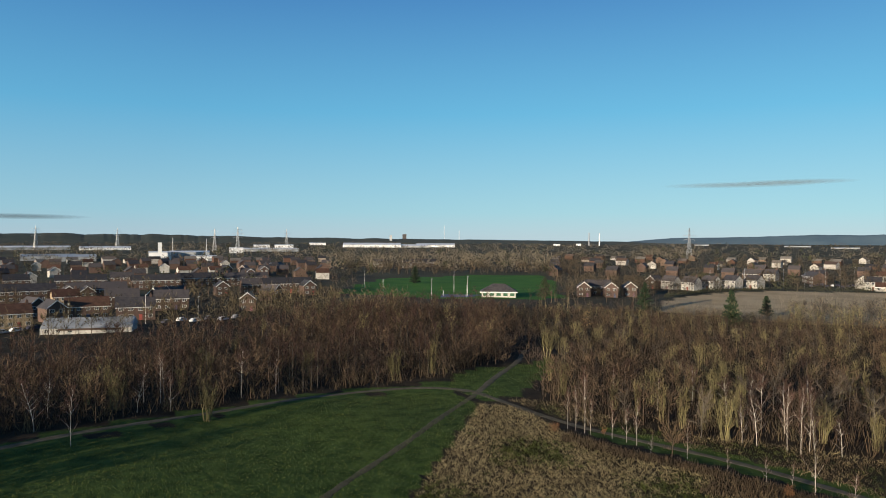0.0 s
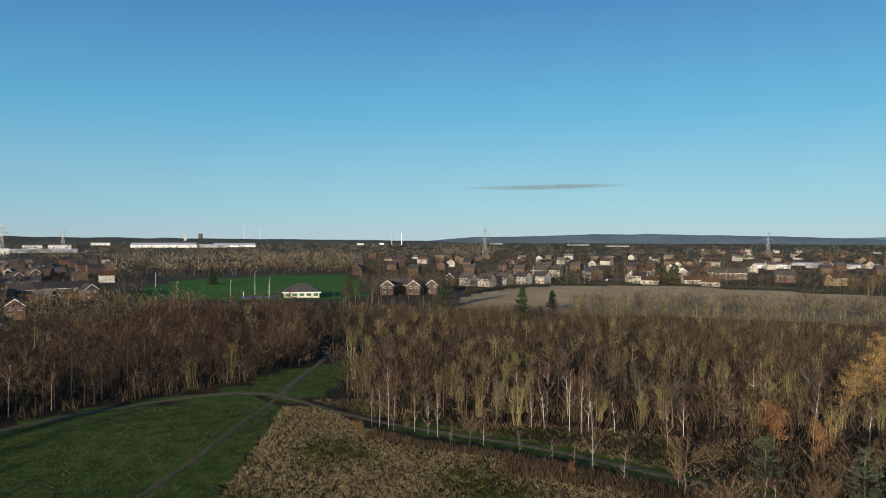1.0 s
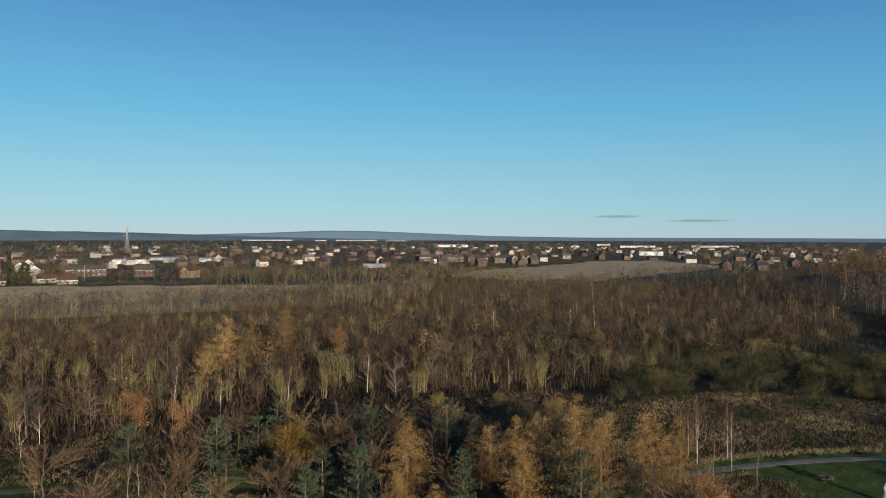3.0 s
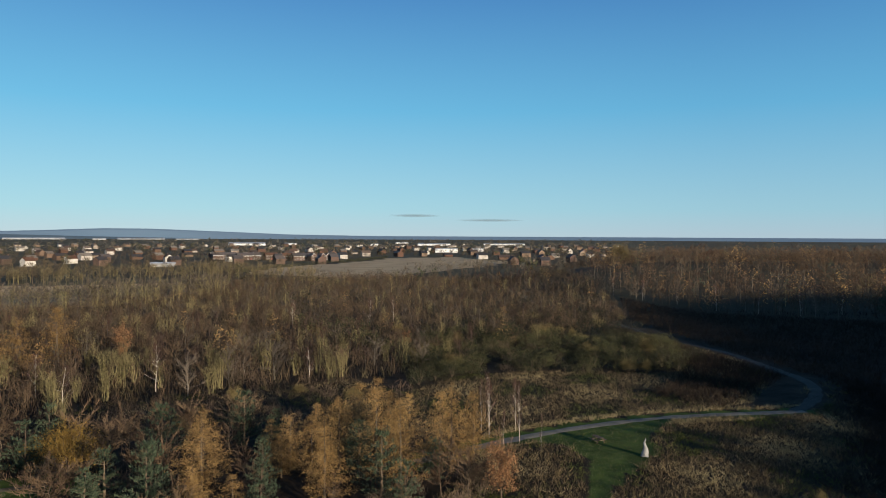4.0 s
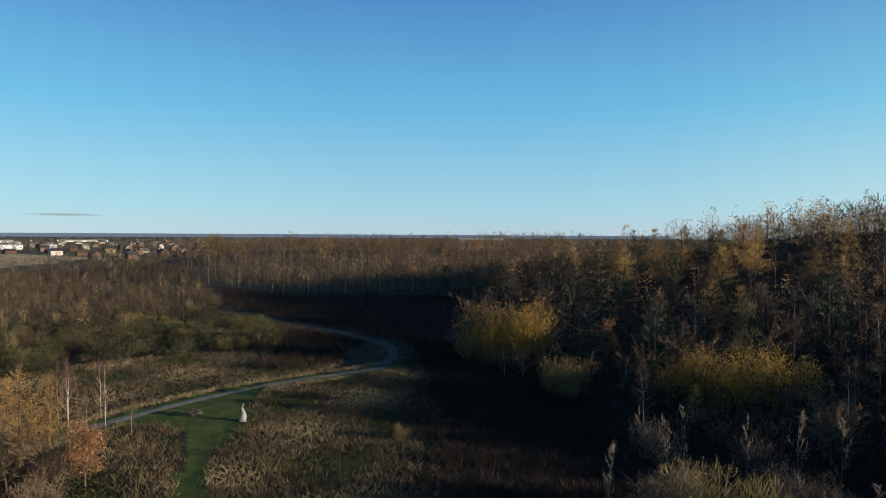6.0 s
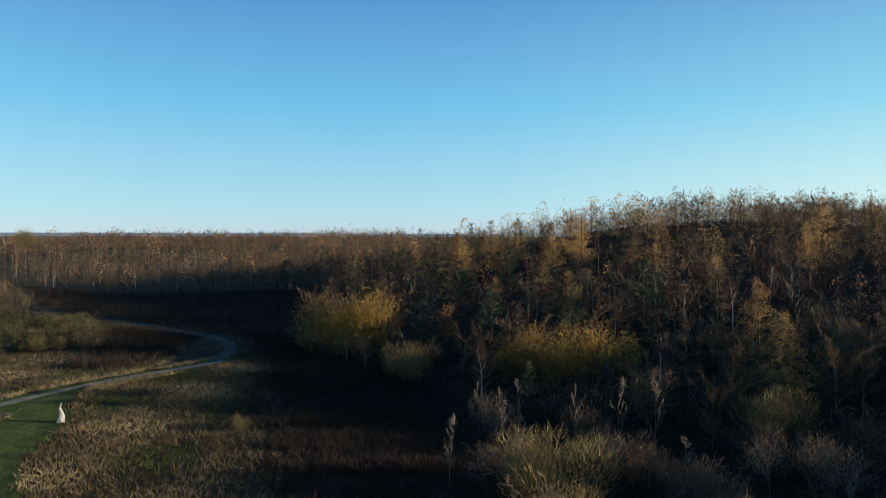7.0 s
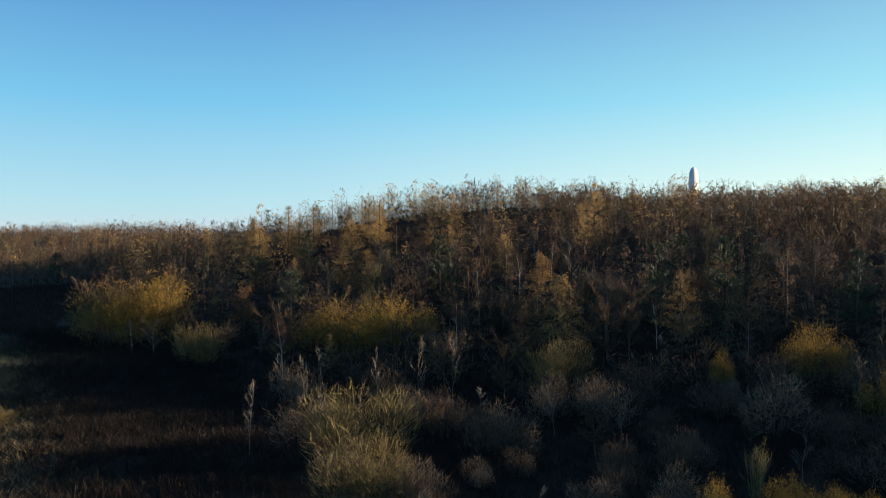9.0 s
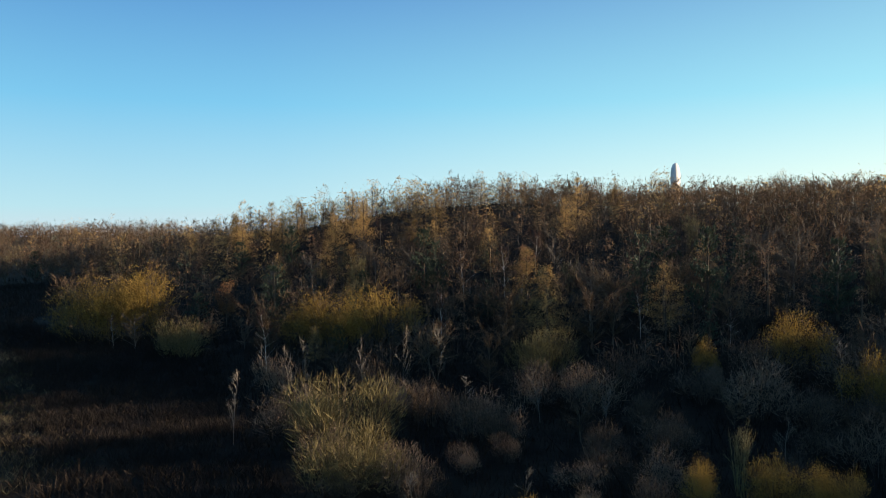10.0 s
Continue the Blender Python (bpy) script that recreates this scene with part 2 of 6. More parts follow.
# plan of the park, in metres
MEADOW = [(-140, 16), (-100, 58), (-61, 97.5), (-56, 102), (-49.6, 106.8), (-43.9, 113), (-36.6, 119.5), (-28.9, 126.5), (-19.4, 132.5), (-10, 136.4), (0.8, 137.3), (6.5, 129), (4.5, 118), (1.5, 103), (-1.6, 90), (-3.7, 82), (-12, 50), (-30, 10)]
TUSSOCK = [(-4, 76), (-3.5, 82), (-1.4, 90), (1.7, 103), (4.7, 118), (7, 128), (12, 127), (16, 119.5), (19, 110), (25, 101.5), (31, 95.5), (36, 91), (44, 82), (55, 68), (64, 50), (40, 40), (0, 50)]
GLADE = [(0.8, 141), (2, 155), (10, 164.5), (16, 167), (23, 173), (28, 178), (25, 162), (18.5, 146), (13.5, 133), (7, 131)]
PITCH = [(-58, 380), (-52, 470), (-40, 520), (30, 570), (80, 560), (70, 430), (60, 352), (5, 345)]
FIELD = [(88, 290), (112, 352), (150, 392), (193, 410), (262, 392), (320, 300), (372, 214), (320, 166), (250, 174), (210, 195), (156, 236), (124, 256)]
FIELD_EAST = [(430, 120), (470, 225), (560, 235), (700, 210), (830, 205), (900, 140), (760, 50), (640, 70), (560, 90)]
HARE_LAWN = [(56, -1.6), (66, -2.2), (70.2, -2.5), (77.5, -3.6), (85.9, -4.2), (92, -3), (95, 1), (97, 5.5), (101.5, 0.2), (105, -4.9), (109.3, -12), (111, -16.5), (109, -17.3), (102, -13.4), (93.2, -12.9), (87.1, -10.4), (82.5, -8.2), (77.4, -6.4), (70.5, -5.3), (56, -4.6)]
WAY_WEST = [(-140, 26), (-100, 62), (-62, 99.6), (-55.8, 107), (-51.8, 111), (-45.2, 117.3), (-37.5, 123), (-30.9, 128), (-23.7, 133.6), (-15.8, 138.5), (-7.1, 141.6), (0.8, 142.5), (7, 137)]
WAY_GLADE = [(6.2, 135.1), (8.7, 142.1), (11.9, 154.2), (16, 165), (18.5, 172), (22, 190)]
WAY_MOWN = [(-24, 46), (-17, 68), (-13.9, 82), (-10.3, 91), (-6.5, 99.3), (-2.8, 109.5), (1.7, 124), (6.2, 135)]
WAY_EAST = [(7.3, 136), (12, 128.7), (16.2, 121.5), (20, 115.5), (26, 109), (34.9, 100), (39.2, 95), (44.3, 89.7), (48.2, 84), (60, 67), (70, 54)]
WAY_HARE = [(84, 17), (91, 11.5), (97.7, 4.9), (101.5, 0.2), (105.1, -4.9), (109.3, -12.1), (111.7, -17.7), (114.5, -25.5), (116.3, -32.5), (119.5, -38.5)]
WAY_BACK = [(119, -37), (126, -42), (136, -46.5), (147, -47.5), (156, -44.3), (167.5, -42), (178.6, -39), (189.6, -32.2), (196, -28.5), (225, -17)]
WAYS = (WAY_WEST, WAY_GLADE, WAY_EAST, WAY_HARE, WAY_BACK)


def ground_sheet():
    """One sheet from under the camera to the horizon, on rings that widen with distance; what covers it is kept as weights."""
    azs = np.concatenate([np.arange(-40, 185, 0.9), np.arange(185, 320, 5.0)])
    rad = np.concatenate([[0.001, 12, 24, 32], 36 * (4950 / 36) ** (np.arange(0, 171) / 170)])
    a, r = np.meshgrid(np.radians(azs), rad)
    x, y = r * np.sin(a), r * np.cos(a)
    z = land(x, y)
    nr, na = x.shape
    idx = np.arange(nr * na).reshape(nr, na)
    nxt = np.roll(idx, -1, 1)
    quads = np.stack([idx[:-1], idx[1:], nxt[1:], nxt[:-1]], -1).reshape(-1, 4)
    me = bpy.data.meshes.new("ground")
    me.vertices.add(nr * na), me.loops.add(quads.size), me.polygons.add(len(quads))
    me.vertices.foreach_set("co", np.stack([x, y, z], -1).ravel())
    me.loops.foreach_set("vertex_index", quads[:, ::-1].ravel())
    me.polygons.foreach_set("loop_start", np.arange(0, quads.size, 4))
    me.polygons.foreach_set("use_smooth", np.ones(len(quads), bool))
    green = inside(MEADOW, x, y) | inside(GLADE, x, y) | inside(PITCH, x, y) | inside(HARE_LAWN, x, y)
    green |= (near_line(WAY_HARE, x, y) < 2.4) | (near_line(WAY_WEST, x, y) < 2.6) | (near_line(WAY_EAST[4:], x, y) < 3.2)
    straw = inside(FIELD, x, y) | inside(FIELD_EAST, x, y)
    # the fourth weight is distance; it blends in the far tone
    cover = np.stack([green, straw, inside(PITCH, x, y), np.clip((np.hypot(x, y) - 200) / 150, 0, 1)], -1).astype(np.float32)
    me.color_attributes.new("cover", "FLOAT_COLOR", "POINT").data.foreach_set("color", cover.ravel())
    me.update(), me.validate()
    return me


def ground_material():
    m = bpy.data.materials.new("park_ground")
    m.use_nodes = True
    n, l = m.node_tree.nodes, m.node_tree.links
    b = n["Principled BSDF"]
    b.inputs["Roughness"].default_value, b.inputs["Specular IOR Level"].default_value = 0.95, 0.1
    co = n.new("ShaderNodeTexCoord")
    att = n.new("ShaderNodeVertexColor")
    att.layer_name = "cover"
    sep = n.new("ShaderNodeSeparateColor")
    l.new(att.outputs[0], sep.inputs[0])

    def noisy(scale, c0, c1, detail=6):
        t = n.new("ShaderNodeTexNoise")
        t.inputs["Scale"].default_value, t.inputs["Detail"].default_value = scale, detail
        l.new(co.outputs["Object"], t.inputs["Vector"])
        r = n.new("ShaderNodeValToRGB")
        r.color_ramp.elements[0].position, r.color_ramp.elements[1].position = 0.35, 0.65
        r.color_ramp.elements[0].color, r.color_ramp.elements[1].color = (*c0, 1), (*c1, 1)
        l.new(t.outputs["Fac"], r.inputs[0])
        return r.outputs[0], t.outputs["Fac"]

    def blend(fac, c0, c1, kind="MIX"):
        x = n.new("ShaderNodeMix")
        x.data_type, x.blend_type = "RGBA", kind
        if isinstance(fac, float):
            x.inputs[0].default_value = fac
        else:
            l.new(fac, x.inputs[0])
        l.new(c0, x.inputs[6]), l.new(c1, x.inputs[7])
        return x.outputs[2]

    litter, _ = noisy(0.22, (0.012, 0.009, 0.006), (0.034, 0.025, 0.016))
    # brown and green of the far country, lightened a little to paint in haze
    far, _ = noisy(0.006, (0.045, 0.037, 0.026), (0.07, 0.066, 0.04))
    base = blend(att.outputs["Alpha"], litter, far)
    green, gfac = noisy(0.35, (0.025, 0.046, 0.008), (0.058, 0.088, 0.018))
    lawn, _ = noisy(0.05, (0.035, 0.105, 0.016), (0.055, 0.135, 0.02))
    straw, _ = noisy(0.05, (0.28, 0.21, 0.125), (0.37, 0.285, 0.175))
    _, fine = noisy(0.9, (0, 0, 0), (1, 1, 1), 8)

    def edge(channel):
        s = n.new("ShaderNodeMath")
        s.operation = "MULTIPLY_ADD"
        s.inputs[1].default_value, s.inputs[2].default_value = 0.9, -0.45
        l.new(fine, s.inputs[0])
        t = n.new("ShaderNodeMath")
        l.new(channel, t.inputs[0]), l.new(s.outputs[0], t.inputs[1])
        r = n.new("ShaderNodeMapRange")
        r.inputs[1].default_value, r.inputs[2].default_value = 0.35, 0.65
        l.new(t.outputs[0], r.inputs[0])
        return r.outputs[0]

    c = blend(edge(sep.outputs[0]), base, green)
    c = blend(edge(sep.outputs[1]), c, straw)
    c = blend(edge(sep.outputs[2]), c, lawn)
    l.new(c, b.inputs["Base Color"])
    bp = n.new("ShaderNodeBump")
    bp.inputs["Strength"].default_value, bp.inputs["Distance"].default_value = 0.6, 0.25
    l.new(fine, bp.inputs["Height"]), l.new(bp.outputs[0], b.inputs["Normal"])
    return m


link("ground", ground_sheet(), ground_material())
tagged(bpy.data.objects["ground"], "park ground of leaf litter, meadow grass and straw fields", "ground", kind="structure")


def path_strip(name, line, width, mat, label, lift=0.05):
    pts = []
    for (x0, y0), (x1, y1) in zip(line, line[1:]):
        k = max(2, int(math.hypot(x1 - x0, y1 - y0) / 1.5))
        pts += [(x0 + (x1 - x0) * i / k, y0 + (y1 - y0) * i / k) for i in range(k)]
    pts.append(line[-1])
    p = np.array(pts)
    for _ in range(30):
        p[1:-1] = (p[:-2] + 2 * p[1:-1] + p[2:]) / 4
    d = np.gradient(p, axis=0)
    d /= np.linalg.norm(d, axis=1)[:, None]
    nrm = np.stack([-d[:, 1], d[:, 0]], -1)
    w = width / 2 * (1 + 0.12 * RNG.normal(size=len(p)))[:, None]
    s = Shape()
    rows = [p + nrm * w * k for k in (-1, -0.5, 0, 0.5, 1)]
    verts = np.concatenate([np.column_stack([q, land(q[:, 0], q[:, 1]) + lift * h]) for q, h in zip(rows, (-2, 1, 1.4, 1, -2))])
    n = len(p)
    s.add(verts, [(j * n + i, j * n + i + 1, (j + 1) * n + i + 1, (j + 1) * n + i) for j in range(4) for i in range(n - 1)])
    return tagged(link(name, s, mat), label, "path", kind="structure")


path_strip("path_glade", WAY_GLADE, 2.2, GRAVEL, "grey gravel path through the grassy glade")
path_strip("path_west", WAY_WEST, 2.6, GRAVEL, "grey gravel path along the edge of the wood")
path_strip("path_east", WAY_EAST, 2.2, GRAVEL, "grey gravel path beside the birches")
PATH_PALE = material("pale_path_gravel", [(0.085, 0.08, 0.068), (0.15, 0.142, 0.122)], 0.7, 0.95, 0.3, fine=0.4)
path_strip("path_hare", WAY_HARE, 2.8, PATH_PALE, "pale gravel path curving past the lawn")
# gravel again, its colour darkened to stand in for the hill's shade
TRACK = material("shade_darkened_gravel", [(0.02, 0.02, 0.018), (0.038, 0.037, 0.034)], 0.5, 0.9, 0.3, fine=0.4)
path_strip("path_back", WAY_BACK, 3.2, TRACK, "gravel track, coloured dark for the shade of the wooded hill")
MUD = material("worn_grass", [(0.048, 0.042, 0.02), (0.082, 0.068, 0.039)], 0.5, 0.95, 0.2, fine=0.4)
path_strip("path_mown", WAY_MOWN, 1.7, MUD, "worn track trodden through the meadow grass", 0.03)


# ---- trees: each kind is built in a few sizes and then copied ----
def unit(v):
    return v / (np.linalg.norm(v, axis=-1, keepdims=True) + 1e-9)


def limbs(wood, crown, start, heads, count, reach, twigs, twig_len, twig_w, radius, droop=0.0, lift=0.4, kinks=2):
    """Limbs from the given starts and headings with side branches and twigs on each."""
    for p, d, ln in zip(start, heads, reach):
        pts = [p]
        v = d.copy()
        for _ in range(kinks):
            v = unit(v + RNG.normal(size=3) * 0.18 + np.array([0, 0, lift * 0.3 - droop * 0.3]))
            pts.append(pts[-1] + v * ln / kinks)
        wood.tube(pts, [radius * (1 - 0.8 * i / kinks) for i in range(kinks + 1)], 3)
        a = np.array(pts)
        t = RNG.uniform(0.15, 1.0, twigs) * kinks
        i = np.minimum(t.astype(int), kinks - 1)
        base = a[i] + (a[i + 1] - a[i]) * (t - i)[:, None]
        way = unit(unit(a[i + 1] - a[i]) * 0.8 + RNG.normal(size=(twigs, 3)) * 0.55 + np.array([0, 0, lift - droop]))
        size = twig_len * RNG.uniform(0.5, 1.3, twigs)
        crown.blades(base, way * size[:, None], twig_w * RNG.uniform(0.7, 1.3, twigs))


def birch(h, full=1.0):
    w, c = Shape(), Shape()
    lean = RNG.normal(size=2) * 0.07 * h
    z = np.linspace(0, 1, 7)
    pts = np.stack([lean[0] * z ** 1.5 + 0.16 * z * np.sin(z * 6 + RNG.uniform(0, 6)), lean[1] * z ** 1.5 + 0.16 * z * np.sin(z * 5 + RNG.uniform(0, 6)), z * h], -1)
    r0 = 0.006 * h + 0.018
    w.tube(pts, list(r0 * (1 - 0.88 * z)), 5)
    k = int(20 * full)
    t = np.sort(RNG.uniform(0.2, 0.98, k))
    start = np.stack([np.interp(t, z, pts[:, i]) for i in range(3)], -1)
    a = RNG.uniform(0, 6.28, k)
    heads = unit(np.stack([np.cos(a), np.sin(a), RNG.uniform(0.9, 1.7, k)], -1))
    limbs(w, c, start, heads, k, (1.08 - t) * 0.36 * h + 0.4, int(42 * full), 0.095 * h, 0.034, 0.034, droop=0.12, kinks=1)
    return w, c


def bare(h, spread=0.42, stems=1, twig_w=0.046, full=1.0, up=(0.15, 1.25)):
    """A round-headed bare tree or a many-stemmed bush."""
    w, c = Shape(), Shape()
    starts, heads, reach = [], [], []
    for s in range(stems):
        a = RNG.uniform(0, 6.28)
        out = RNG.uniform(0.1, spread) if stems > 1 else 0.05
        top = np.array([math.cos(a) * out * h * 0.6, math.sin(a) * out * h * 0.6, h * RNG.uniform(0.55, 0.78)])
        foot = np.array([math.cos(a), math.sin(a), 0]) * (RNG.uniform(0.15, 0.9) if stems > 1 else 0)
        z = np.linspace(0, 1, 5)[:, None]
        pts = foot + (top - foot) * z + RNG.normal(size=(5, 3)) * [0.012 * h, 0.012 * h, 0]
        pts[0] = foot
        r0 = (0.010 * h + 0.025) / (1 if stems == 1 else 1.7)
        w.tube(pts, list(r0 * (1 - 0.8 * z[:, 0])), 5 if stems == 1 else 4)
        k = max(3, int((24 if stems == 1 else 8) * full))
        t = RNG.uniform(0.16 if stems == 1 else 0.2, 1.0, k)
        starts.append(np.stack([np.interp(t, z[:, 0], pts[:, i]) for i in range(3)], -1))
        b = RNG.uniform(0, 6.28, k)
        heads.append(unit(np.stack([np.cos(b), np.sin(b), RNG.uniform(*up, k)], -1)))
        reach.append(h * RNG.uniform(0.18, spread * 0.85, k))
    start, head, rch = np.concatenate(starts), np.concatenate(heads), np.concatenate(reach)
    limbs(w, c, start, head, len(start), rch, int((50 if stems == 1 else 24) * full), 0.085 * h + 0.15, twig_w, 0.03 if stems == 1 else 0.018, lift=0.4, kinks=2 if stems == 1 else 1)
    return w, c


def larch(h, full=1.0, blade=0.075, reach=0.42):
    w, c = Shape(), Shape()
    w.tube([(0, 0, 0), (0.03, 0, h * 0.5), (0, 0.03, h)], [0.012 * h + 0.04, 0.008 * h + 0.02, 0.012], 6)
    k = int(52 * full)
    t = np.sort(RNG.uniform(0.06, 0.985, k))
    a = np.arange(k) * 2.4 + RNG.normal(size=k) * 0.3
    for ti, ai in zip(t, a):
        ln = (1 - ti) ** 0.75 * reach * h * RNG.uniform(0.75, 1.1) + 0.2
        p0 = np.array([0, 0, ti * h])
        d = np.array([math.cos(ai), math.sin(ai), 0.12])
        p1 = p0 + d * ln + np.array([0, 0, 0.06 * ln])
        w.tube([p0, p1], [0.022, 0.006], 3)
        n = int((21 + 23 * ln) * full)
        q = RNG.uniform(0.08, 1.02, n)[:, None]
        base = p0 + (p1 - p0) * q + RNG.normal(size=(n, 3)) * [0.16, 0.16, 0.22]
        way = unit(RNG.normal(size=(n, 3)) * 0.75 + d * 0.55 + np.array([0, 0, -0.12]))
        c.blades(base, way * (RNG.uniform(0.3, 0.7, n) * (0.22 + 0.03 * h))[:, None], blade * RNG.uniform(0.7, 1.3, n))
    return w, c


def pine(h, full=1.0):
    w, c = Shape(), Shape()
    w.tube([(0, 0, 0), (0.04, 0.02, h * 0.5), (0, 0.03, h * 0.97)], [0.018 * h + 0.03, 0.011 * h + 0.02, 0.015], 6)
    k = int(56 * full)
    t = np.sort(RNG.uniform(0.04, 0.97, k))
    a = np.arange(k) * 2.4 + RNG.normal(size=k) * 0.5
    for ti, ai in zip(t, a):
        ln = (1.03 - ti) ** 0.7 * 0.34 * h * RNG.uniform(0.6, 1.15) + 0.25
        p0 = np.array([0, 0, ti * h])
        d = np.array([math.cos(ai), math.sin(ai), RNG.uniform(0.25, 0.55)])
        p1 = p0 + d * ln
        w.tube([p0, p1], [0.03, 0.008], 3)
        for q in np.linspace(0.35, 1.0, max(2, int(1 + ln * 1.5))):
            n = int(17 * full)
            base = np.tile(p0 + (p1 - p0) * q, (n, 1)) + RNG.normal(size=(n, 3)) * 0.10
            way = unit(d * 0.7 + RNG.normal(size=(n, 3)) * 0.5 + np.array([0, 0, 0.75]))
            c.blades(base, way * (RNG.uniform(0.3, 0.65, n) * (0.045 * h + 0.25))[:, None], 0.09)
    n = int(20 * full)
    c.blades(np.tile([0, 0, h * 0.95], (n, 1)), unit(RNG.normal(size=(n, 3)) * 0.5 + [0, 0, 0.9]) * 0.5, 0.09)
    return w, c


def leafed(h, stems=1, leaves=2600, size=0.15, spread=0.42):
    """A tree that still carries its dead leaves."""
    w, c = bare(h, spread=spread, stems=stems, full=0.8)
    tips = c.v[:]
    c2 = Shape()
    pts = np.concatenate(tips)[2::3]
    pick = pts[RNG.integers(0, len(pts), leaves)] + RNG.normal(size=(leaves, 3)) * 0.22
    c2.blades(pick, unit(RNG.normal(size=(leaves, 3))) * size, size * 0.9)
    return w, c2


def bush(h, wide, count, size=0.28):
    """A dense evergreen shrub with a broken outline."""
    w, c = Shape(), Shape()
    for _ in range(6):
        a, o = RNG.uniform(0, 6.28), RNG.uniform(0.1, 0.6) * wide
        w.tube([(0, 0, -0.1), (math.cos(a) * o * 0.5, math.sin(a) * o * 0.5, h * 0.4), (math.cos(a) * o, math.sin(a) * o, h * 0.75)], [0.05, 0.035, 0.015], 4)
    lumps = 9
    ctr = np.stack([RNG.normal(size=lumps) * wide * 0.38, RNG.normal(size=lumps) * wide * 0.38, RNG.uniform(0.3, 0.75, lumps) * h], -1)
    rad = RNG.uniform(0.28, 0.5, lumps) * h
    i = RNG.integers(0, lumps, count)
    d = unit(RNG.normal(size=(count, 3)))
    p = ctr[i] + d * (rad[i] * RNG.uniform(0.6, 1.05, count))[:, None]
    p[:, 2] = np.maximum(p[:, 2], 0.05)
    c.blades(p, unit(d + RNG.normal(size=(count, 3)) * 0.6 + [0, 0, 0.3]) * size * RNG.uniform(0.6, 1.5, count)[:, None], size * 0.7)
    return w, c


def dome(h, wide, shoots, width=0.055, leaves=0, size=0.16, loose=0.3):
    """A rounded thicket of fine upright shoots over several lobes, with or without its last leaves."""
    w, c = Shape(), Shape()
    n = 8
    a = RNG.uniform(0, 6.28, n)
    o = RNG.uniform(0.12, 0.4, n) * wide
    tall = h * RNG.uniform(0.5, 0.95, n)
    tall[0], o[0] = h, 0.0
    lobes = np.column_stack([np.cos(a) * o, np.sin(a) * o, tall * 0.5])
    for k in range(14):
        q, r = RNG.uniform(0, 6.28), RNG.uniform(0.05, 0.34) * wide
        w.tube([(0.3 * math.cos(q), 0.3 * math.sin(q), -0.1), (math.cos(q) * r * 0.6, math.sin(q) * r * 0.6, h * 0.4), (math.cos(q) * r, math.sin(q) * r, h * 0.8)], [0.032, 0.022, 0.008], 3)
    i = RNG.integers(0, n, shoots)
    d = unit(RNG.normal(size=(shoots, 3)) + [0, 0, 0.35])
    env = np.column_stack([np.full(shoots, wide * 0.2), np.full(shoots, wide * 0.2), tall[i] * 0.46])
    p = lobes[i] + d * env * (RNG.random(shoots) ** 0.4)[:, None]
    p[:, 2] = np.maximum(p[:, 2], 0.1)
    way = unit(d * [0.5, 0.5, 0.1] + RNG.normal(size=(shoots, 3)) * loose + [0, 0, 0.75])
    size_up = h * RNG.uniform(0.09, 0.2, shoots)
    c.blades(p, way * size_up[:, None], width * RNG.uniform(0.6, 1.4, shoots))
    if leaves:
        tip = (p + way * size_up[:, None])[RNG.integers(0, shoots, leaves)] + RNG.normal(size=(leaves, 3)) * 0.2
        c.blades(tip, unit(RNG.normal(size=(leaves, 3))) * size, size * 0.9)
    return w, c


KINDS = {
    "birch": (lambda: birch(RNG.uniform(9, 11)), BARK_WHITE, TWIG_PURPLE, "bare silver birch with a white trunk and purple twigs", 6),
    "bare": (lambda: bare(RNG.uniform(8, 10), spread=0.62), BARK, TWIG_BROWN, "bare brown deciduous tree in winter", 6),
    "grey": (lambda: bare(RNG.uniform(8, 10), spread=0.46), BARK_GREY, TWIG_GREY, "bare slender tree with pale grey twigs", 4),
    "willow": (lambda: bare(RNG.uniform(7, 8.5), spread=0.30, stems=12, twig_w=0.036, full=0.72, up=(0.9, 2.4)), BARK_OLIVE, TWIG_OLIVE, "many-stemmed bare willow with olive yellow shoots", 5),
    "larch": (lambda: larch(RNG.uniform(9, 11), 1.1, 0.056), BARK, LARCH_GOLD, "slender larch with golden autumn needles", 4),
    "tamarack": (lambda: larch(RNG.uniform(9, 11), 0.6, 0.06, 0.38), BARK, LARCH_BROWN, "thinning larch with fading brown needles", 4),
    "pine": (lambda: pine(RNG.uniform(7, 8.5)), BARK, PINE_GREEN, "young pine with blue-green needles", 4),
    "oak": (lambda: leafed(7.0), BARK, OAK_LEAF, "young oak holding pale russet dead leaves", 3),
    "sallow": (lambda: dome(6.5, 8.0, 1900, 0.034, 2400, 0.14, 0.45), BARK, YELLOW_LEAF, "spreading sallow with thin yellow leaves", 3),
    "spruce": (lambda: larch(12.5, 1.2, 0.36, 0.33), BARK, SPRUCE_GREEN, "tall dense dark green conifer", 2),
    "osier": (lambda: dome(5.0, 6.8, 3200, 0.036), BARK, TWIG_STRAW, "rounded osier thicket of pale olive shoots", 4),
    "thicket": (lambda: dome(4.5, 6.0, 1150, 0.042, loose=0.5), BARK, TWIG_THICKET, "rounded bare brown thicket", 5),
    "skeleton": (lambda: birch(9, 0.6), BARK_GREY, TWIG_SILVER, "slender bare tree with pale silvery branches", 4),
    "gorse": (lambda: bush(2.6, 3.0, 900, 0.17), BARK, GORSE, "dark green gorse thicket", 4),
}
